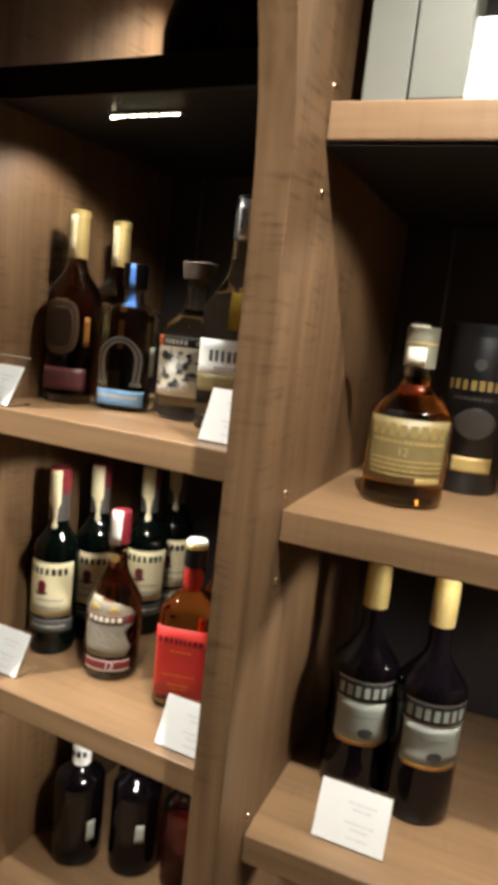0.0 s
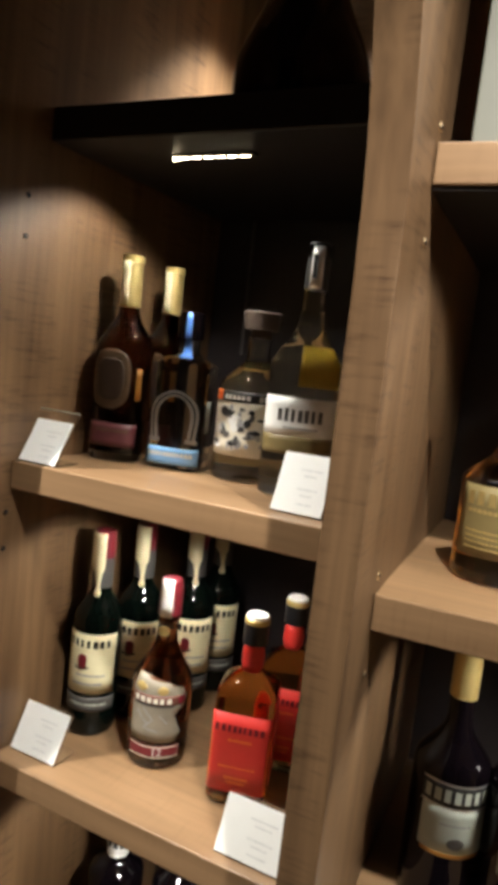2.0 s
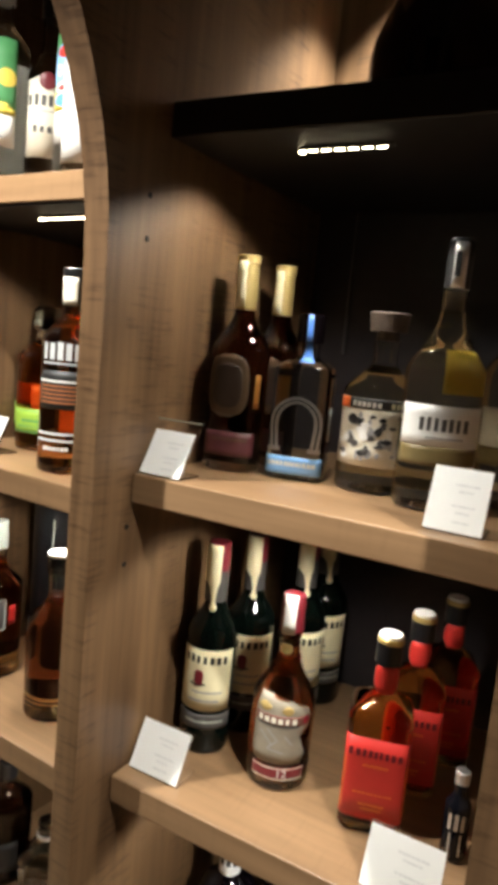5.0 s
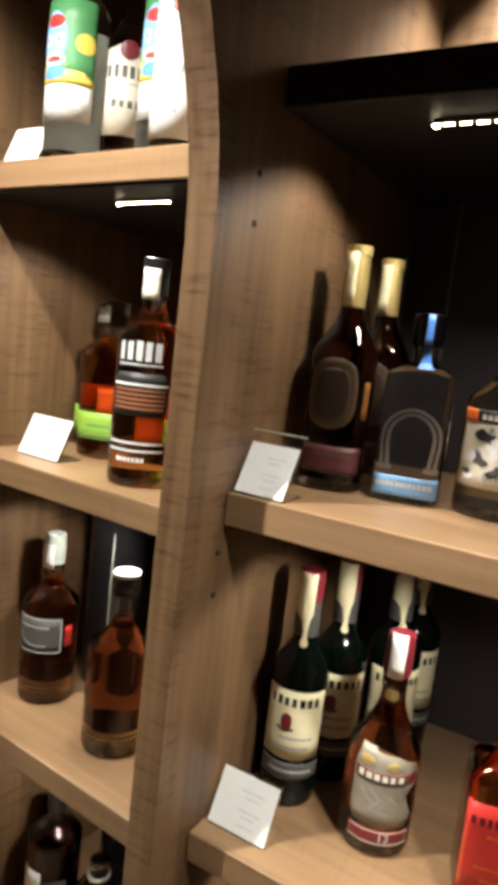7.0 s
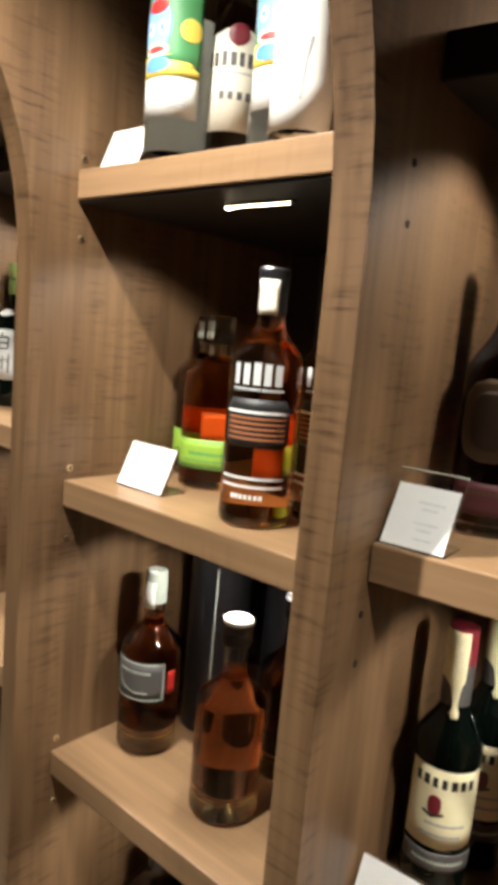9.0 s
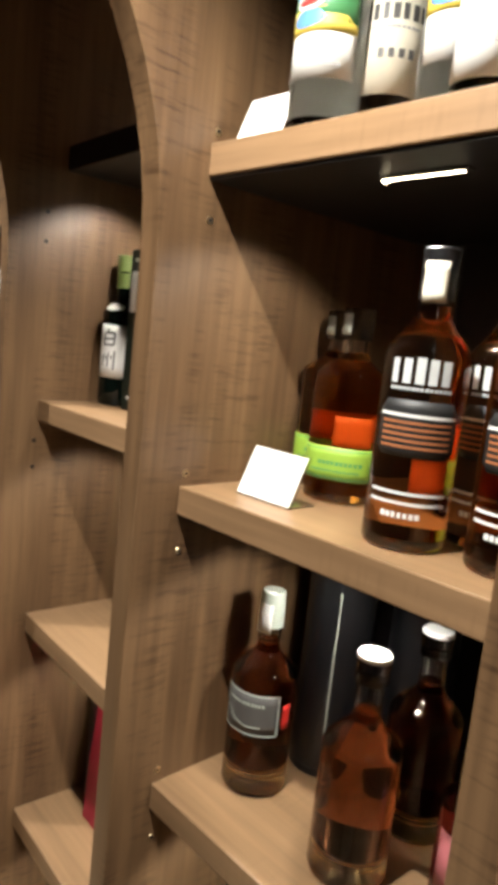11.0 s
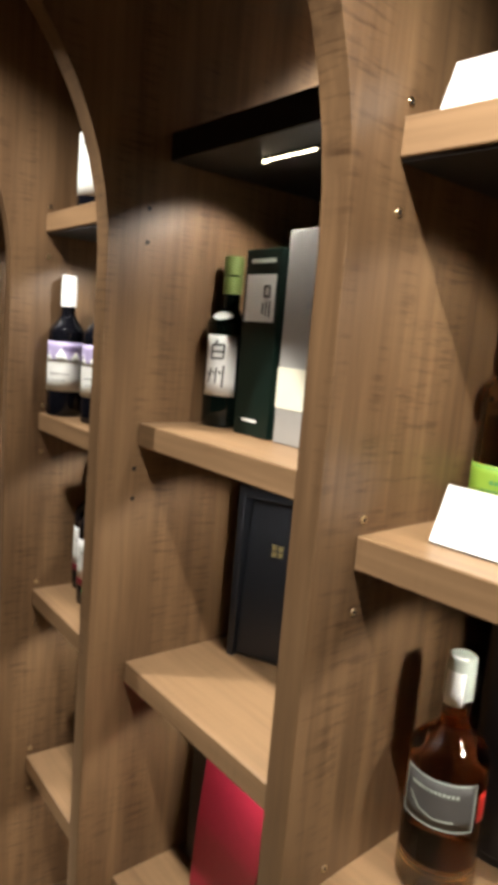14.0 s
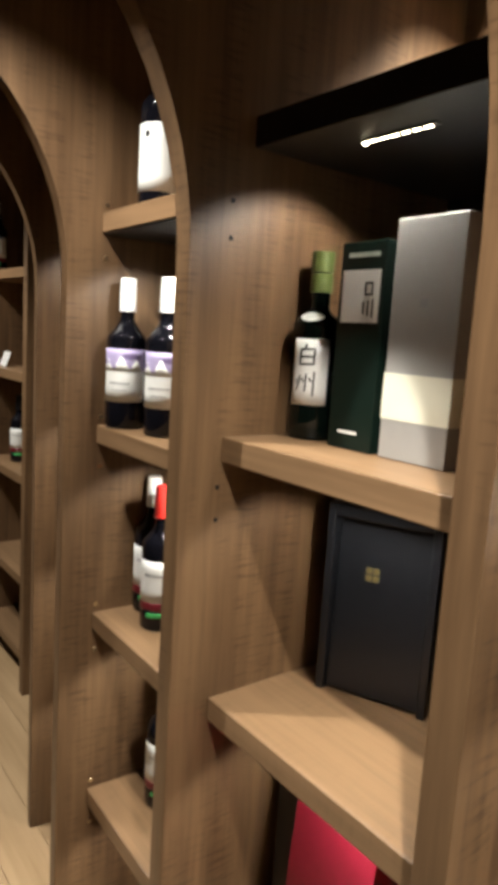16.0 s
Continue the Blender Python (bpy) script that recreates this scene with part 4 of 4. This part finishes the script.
def nomad(x, y, face):
    b = Bottle("whisky_bottle", "tall amber whisky bottle with white block lettering", (x, y), 1.284, profile(0.0435, 0.195, 0.248, 0.0150, 0.296, round_=0.85), face, group="tall amber whisky bottles")
    b.filled(TAWNY, CLEAR, 0.246)
    b.cap(0.0178, 0.252, 0.302, BLACKP, "black stopper", "stopper", taper=-0.001)
    b.band(0.248, 0.288, -0.012, 0.008, IVORY, "neck_seal", "cream neck seal", 0.0042, 6)
    b.bars(0.181, 0.026, -0.032, 0.030, 5, BLOCKPRINT, 91, gap=0.3)
    b.bars(0.163, 0.003, -0.032, 0.030, 14, BLOCKPRINT, 92)
    b.sheet([(0.096, -0.034, 0.034), (0.104, -0.042, 0.042), (0.142, -0.042, 0.042), (0.152, -0.034, 0.034)], INK, label="black label")
    b.strokes([[(-0.040, 0.137), (0.040, 0.137)]], 0.003, PAPER, "label_line", "white line", 0.0013)
    for i in range(5):
        b.strokes([[(-0.036, 0.130 - 0.006 * i), (0.036, 0.130 - 0.006 * i)]], 0.0024, DULLSTRIPE, "label_stripe", "orange stripe", 0.0013)
    for h in (0.060, 0.050):
        b.strokes([[(-0.040, h), (0.040, h)]], 0.0030, PAPER, "base_line", "white line", 0.0013)
    b.bars(0.038, 0.006, -0.024, 0.016, 7, PAPER, 93)
    b.band(0.062, 0.112, 0.000, 0.040, ORANGEP, "back_label", "orange back label", -0.0018)
    return b


for x, y, face in ((-0.909, 0.647, 30), (-0.865, 0.732, 24), (-0.800, 0.667, 20)):
    nomad(x, y, face)

b = Bottle("whisky_bottle", "round amber whisky bottle with a grey metal label", (-1.125, 0.696), 0.865, ringed(profile(0.0455, 0.165, 0.206, 0.0155, 0.262, round_=0.9)), 24)
# Base raised to 42 mm so its tint imitates the orange foot glow.
b.filled(RUBY, CLEAR, 0.212, foot=0.042)
b.cap(0.0170, 0.232, 0.282, LIGHTGREY, "pale grey capsule", taper=0.001)
b.band(0.226, 0.284, -0.013, 0.006, WHITEP, "neck_seal", "white neck seal", 0.0030, 6)
b.band(0.092, 0.150, -0.048, 0.040, GREYP, label="grey metal label")
b.strokes([[(-0.047, 0.093), (0.039, 0.093), (0.039, 0.149), (-0.047, 0.149), (-0.047, 0.093)]], 0.002, LIGHTGREY, "label_border", "pale border")
b.strokes([[(-0.038, 0.122), (-0.024, 0.108), (-0.006, 0.103), (0.016, 0.104)]], 0.002, LIGHTGREY, "label_line", "pale curved line")
b.bars(0.135, 0.004, -0.036, 0.02, 12, LIGHTGREY, 95)
b.band(0.100, 0.135, 0.046, 0.060, RED, "side_label", "red side label")


def barrel_bottle(x, y, face):
    b = Bottle("bourbon_bottle", "round unlabelled bourbon bottle with a white topped stopper", (x, y), 0.865, ringed(profile(0.0475, 0.158, 0.200, 0.0165, 0.246, round_=0.9)), face, group="white topped bourbon bottles")
    # The tall tinted base paints in the orange glow above the foot.
    b.filled(RUBY, CLEAR, 0.204, foot=0.042)
    b.cap(0.0200, 0.240, 0.268, SMOKED, "clear glass stopper", "stopper")
    b.cap(0.0204, 0.268, 0.274, WHITEP, "white stopper top", "stopper_top")
    return b


barrel_bottle(-0.940, 0.676, 20)
barrel_bottle(-0.937, 0.809, 20)


def canister(x, y, r, h, mat, label):
    t = Bottle("gift_canister", label, (x, y), 0.865, [(0, 0), (r - 0.002, 0), (r, 0.002), (r, h - 0.003), (r - 0.003, h), (0, h)], 0, category="canister")
    t.solid(mat, "canister_body")
    t.cap(r + 0.0008, h - 0.016, h + 0.002, mat, "", "lid")
    t.cap(r + 0.0008, 0.0, 0.012, mat, "", "base_ring")
    return t


canister(-1.100, 0.818, 0.050, 0.305, BLACKP, "black cylindrical gift canister with a pale seam").strokes([[(0.030, 0.02), (0.030, 0.28)]], 0.0022, LIGHTGREY, "seam", "pale vertical seam")
canister(-1.005, 0.899, 0.050, 0.305, BLACKP, "black cylindrical gift canister at the back").strokes([[(0.030, 0.02), (0.030, 0.28)]], 0.0018, LIGHTGREY, "seam", "pale vertical seam")
canister(-0.875, 0.941, 0.050, 0.270, plain("brown_gold_tube", (0.20, 0.12, 0.03), 0.35, 0.3, mottled=0.3), "brown and gold cylindrical gift canister")
b = Bottle("liqueur_bottle", "pink red liqueur bottle with a slanted label", (-0.819, 0.745), 0.865, profile(0.044, 0.120, 0.150, 0.0150, 0.200), 24)
b.filled(PINK, CLEAR, 0.125)
b.cap(0.0172, 0.165, 0.200, SILVER, "silver cap")
b.sheet([(0.020, -0.045, 0.045), (0.060, -0.045, 0.030), (0.100, -0.045, -0.006)], plain("dusty_pink_paper", (0.40, 0.12, 0.13), 0.5), label="dusty pink label")

# lower shelf under the bourbons
b = Bottle("whisky_bottle", "dark whisky bottle with a white and black label", (-1.105, 0.728), 0.440, profile(0.047, 0.150, 0.190, 0.0155, 0.230), 30)
b.filled(BROWN, CLEAR, 0.17)
b.cap(0.0175, 0.200, 0.232, BLACKP, "black cap")
b.band(0.030, 0.105, -0.052, -0.006, PAPER, label="white label half")
b.band(0.030, 0.090, -0.004, 0.040, INK, "label_half", "black label half")
b = Bottle("whisky_bottle", "dark whisky bottle at the back of the low shelf", (-1.039, 0.841), 0.440, profile(0.045, 0.150, 0.190, 0.0155, 0.230), 30)
b.solid(NAVY_GLASS)
b.cap(0.0175, 0.200, 0.232, BLACKP, "black cap")
b = Bottle("gin_bottle", "clear faceted bottle with a glass stopper", (-1.003, 0.741), 0.440, profile(0.043, 0.080, 0.112, 0.015, 0.128), 20, (4, 1, 1))
b.filled(SPIRIT, CLEAR, 0.07)
b.cap(0.017, 0.124, 0.150, SPIRIT, "clear glass stopper", "stopper")
b.cap(0.020, 0.118, 0.124, SILVER, "silver ring", "stopper_ring")


# ---- bay with the gift boxes ----
b = Bottle("whisky_bottle", "dark green whisky bottle with a white brush-lettered label", (-1.658, 0.709), 1.331, profile(0.037, 0.168, 0.198, 0.0140, 0.276, round_=1.1), 30)
b.solid(GREEN_GLASS, label="dark green glass")
b.cap(0.0165, 0.218, 0.246, GREENCAP, "yellow green collar", "collar")
b.cap(0.0168, 0.248, 0.278, GREENCAP, "yellow green cap")
b.band(0.052, 0.150, -0.026, 0.030, PAPER, label="white paper label")
b.oval(0.182, 0.020, 0.007, PAPER, -0.004, "shoulder_label", "white shoulder label", 0.0012, 1.6)
b.strokes([[(-0.003, 0.142), (-0.006, 0.135)], [(-0.012, 0.134), (-0.013, 0.112), (0.008, 0.113), (0.009, 0.135), (-0.011, 0.134)], [(-0.012, 0.123), (0.007, 0.124)],
           [(-0.012, 0.096), (-0.013, 0.085), (-0.018, 0.072)], [(-0.002, 0.098), (-0.003, 0.072)], [(0.010, 0.102), (0.009, 0.066)], [(-0.019, 0.090), (-0.016, 0.084)], [(-0.008, 0.092), (-0.006, 0.086)], [(0.003, 0.093), (0.005, 0.087)]], 0.0030, INK, "brush_strokes", "black brush strokes")

t, w, d, h = carton("gift_box", -1.591, -1.509, 0.681, 0.751, 1.331, 0.282, BOXGREEN, "dark green whisky gift box with a white square label")
flat(t, -0.034, 0.034, 0.175, 0.245, d, PAPER, "label", "white square label")
flat(t, -0.026, 0.030, 0.262, 0.268, d, LIGHTGREY, "top_print", "pale top line")
flat(t, -0.022, 0.014, 0.022, 0.026, d, PAPER, "base_print", "white base line")
for k, (a, b0, c, e) in enumerate(((0.010, 0.226, 0.022, 0.229), (0.008, 0.212, 0.011, 0.228), (0.020, 0.212, 0.023, 0.228), (0.008, 0.211, 0.023, 0.214), (0.006, 0.186, 0.009, 0.203), (0.014, 0.184, 0.017, 0.204), (0.022, 0.182, 0.025, 0.206))):
    flat(t, a, c, b0, e, d, INK, "brush_stroke", "black brush stroke", 0.0012)

t, w, d, h = carton("gift_box", -1.496, -1.390, 0.683, 0.767, 1.331, 0.306, BOXSILVER, "tall silver grey gift box with a cream band")
part("cream_band", box(-w - 0.0007, w + 0.0007, -d - 0.0007, d + 0.0007, 0.052, 0.112), BOXCREAM, t, "pale cream band")
flat(t, -0.006, 0.006, 0.196, 0.206, d, GREYINK, "emblem", "small embossed emblem")
b = Bottle("whisky_bottle", "amber whisky bottle with a cream label behind the boxes", (-1.395, 0.824), 1.331, profile(0.041, 0.14, 0.18, 0.0145, 0.25), 40)
b.filled(RUBY, CLEAR, 0.17)
b.cap(0.017, 0.205, 0.252, BLACKP, "black cap")
b.band(0.025, 0.08, -0.05, 0.05, CREAM, label="cream label")

# black presentation case
t = empty("presentation_case", pose(-1.575, 0.825, 0.9185, 0, 0, 24), "black presentation case with a recessed front and gold emblem", "case")
W2, D2, H2 = 0.090, 0.052, 0.312
part("case_back", box(-W2, W2, 0.0, D2, 0, H2, 0.003), BOXBLACK, t)
part("frame_side", box(-W2, -W2 + 0.013, -D2, -0.0005, 0, H2, 0.002), BOXBLACK, t)
part("frame_side", box(W2 - 0.013, W2, -D2, -0.0005, 0, H2, 0.002), BOXBLACK, t)
part("frame_top", box(-W2 + 0.0135, W2 - 0.0135, -D2, -0.0005, H2 - 0.020, H2, 0.002), BOXBLACK, t)
bm = box(-W2 + 0.014, W2 - 0.014, -0.003, 0.003, 0.004, H2 - 0.024, 0.0015)
bm.transform(pose(0, -D2 + 0.012, 0, -4))
part("front_panel", bm, BOXBLACK, t)
for k, (a, c) in enumerate(((-0.028, 0.203), (-0.016, 0.203), (-0.028, 0.191), (-0.016, 0.191))):
    bm = box(a, a + 0.010, -0.0043, -0.0032, c, c + 0.010, 0.0008)
    bm.transform(pose(0, -D2 + 0.012, 0, -4))
    part("emblem", bm, OLIVE, t, "dull gold emblem square")

# red bag and black box on the shelf below
t = empty("gift_bag", pose(-1.523, 0.734, 0.5035, 0, 0, 0), "crimson card gift bag standing on the low shelf", "bag")
bm = bmesh.new()
lo = [bm.verts.new(v) for v in ((-0.085, -0.055, 0), (0.085, -0.055, 0), (0.085, 0.055, 0), (-0.085, 0.055, 0))]
mid = [bm.verts.new(v) for v in ((-0.083, -0.050, 0.13), (0.083, -0.050, 0.13), (0.078, 0.050, 0.13), (-0.078, 0.050, 0.13))]
hi = [bm.verts.new(v) for v in ((-0.084, -0.034, 0.29), (0.084, -0.034, 0.29), (0.084, 0.034, 0.29), (-0.084, 0.034, 0.29))]
bm.faces.new(lo)
for a, c in ((lo, mid), (mid, hi)):
    for i in range(4):
        bm.faces.new((a[i], a[(i + 1) % 4], c[(i + 1) % 4], c[i]))
part("bag_body", bm, MAGENTA, t)
part("bag_rim", box(-0.0845, 0.0845, -0.0352, -0.034, 0.27, 0.29), MAGENTA, t)
carton("gift_box", -1.672, -1.596, 0.712, 0.792, 0.503, 0.28, BOXBLACK, "plain black gift box beside the red bag")


# ---- bay with the wines ----
WINE_P = profile(0.039, 0.180, 0.225, 0.0142, 0.298, round_=0.8)


def wine(x, y, z, face, cap_mat, cap_label, kind):
    words = {"lilac": "dark red wine bottle with a white and lilac label", "white": "dark wine bottle with a white label and green sticker", "tall": "dark wine bottle with a tall plain white label"}[kind]
    b = Bottle("wine_bottle", words, (x, y), z, WINE_P, face, group="wine bottles")
    b.solid(BLACK_GLASS, label="dark glass")
    b.cap(0.0165, 0.235, 0.300, cap_mat, cap_label, "capsule", taper=0.0012)
    if kind == "lilac":
        b.band(0.055, 0.160, -0.054, 0.054, PAPER, label="white label")
        b.band(0.118, 0.160, -0.054, 0.054, LILAC, "label_band", "lilac sky band", 0.0010)
        for u, s in ((-0.030, 0.9), (0.004, 1.1), (0.034, 0.85)):
            b.sheet([(0.117, u - 0.018 * s, u + 0.018 * s), (0.128, u - 0.010 * s, u + 0.010 * s), (0.117 + 0.026 * s, u - 0.001, u + 0.001)], PAPER, "label_peak", "white mountain peak", 0.0013, 4)
        b.oval(0.146, 0.020, 0.006, PURPLE, 0.022, "label_cloud", "violet cloud", 0.0013, 1.5)
        b.oval(0.134, 0.008, 0.005, PURPLE, -0.034, "label_cloud", "violet patch", 0.0013, 1.5)
        b.bars(0.092, 0.004, -0.022, 0.022, 9, GREYINK, 101)
        b.bars(0.078, 0.003, -0.016, 0.016, 8, GREYINK, 102)
    elif kind == "white":
        b.band(0.062, 0.150, -0.050, 0.050, PAPER, label="white label")
        b.band(0.045, 0.062, -0.050, 0.050, DARKRED, "label_band", "dark red band")
        b.band(0.030, 0.040, -0.020, 0.020, NEON, "sticker", "bright green sticker")
        b.bars(0.12, 0.006, -0.026, 0.026, 8, GREYINK, 103)
    else:
        b.band(0.026, 0.146, -0.052, 0.052, PAPER, label="tall white label")
        b.oval(0.126, 0.005, 0.006, INK, -0.018, "emblem", "small dark emblem", 0.0011)
    return b


wine(-2.158, 0.614, 1.279, 46, WHITEP, "white capsule", "lilac")
wine(-2.134, 0.706, 1.279, 52, WHITEP, "white capsule", "lilac")
wine(-2.036, 0.640, 1.279, 42, WHITEP, "white capsule", "lilac")
wine(-2.074, 0.630, 1.705, 50, BLACKP, "dark capsule", "tall")
wine(-2.162, 0.694, 0.868, 50, WHITEP, "white capsule", "white")
wine(-2.073, 0.667, 0.868, 50, RED, "red capsule", "white")
wine(-2.081, 0.700, 0.446, 50, WHITEP, "white capsule", "white")
# far shelving
wine(-4.075, 0.975, 1.70, 60, SILVER, "silver capsule", "white")
wine(-3.93, 1.03, 0.862, 60, BLACKP, "dark capsule", "white")
card(-4.06, -3.97, 0.98, 1.284, 0.07, 20)
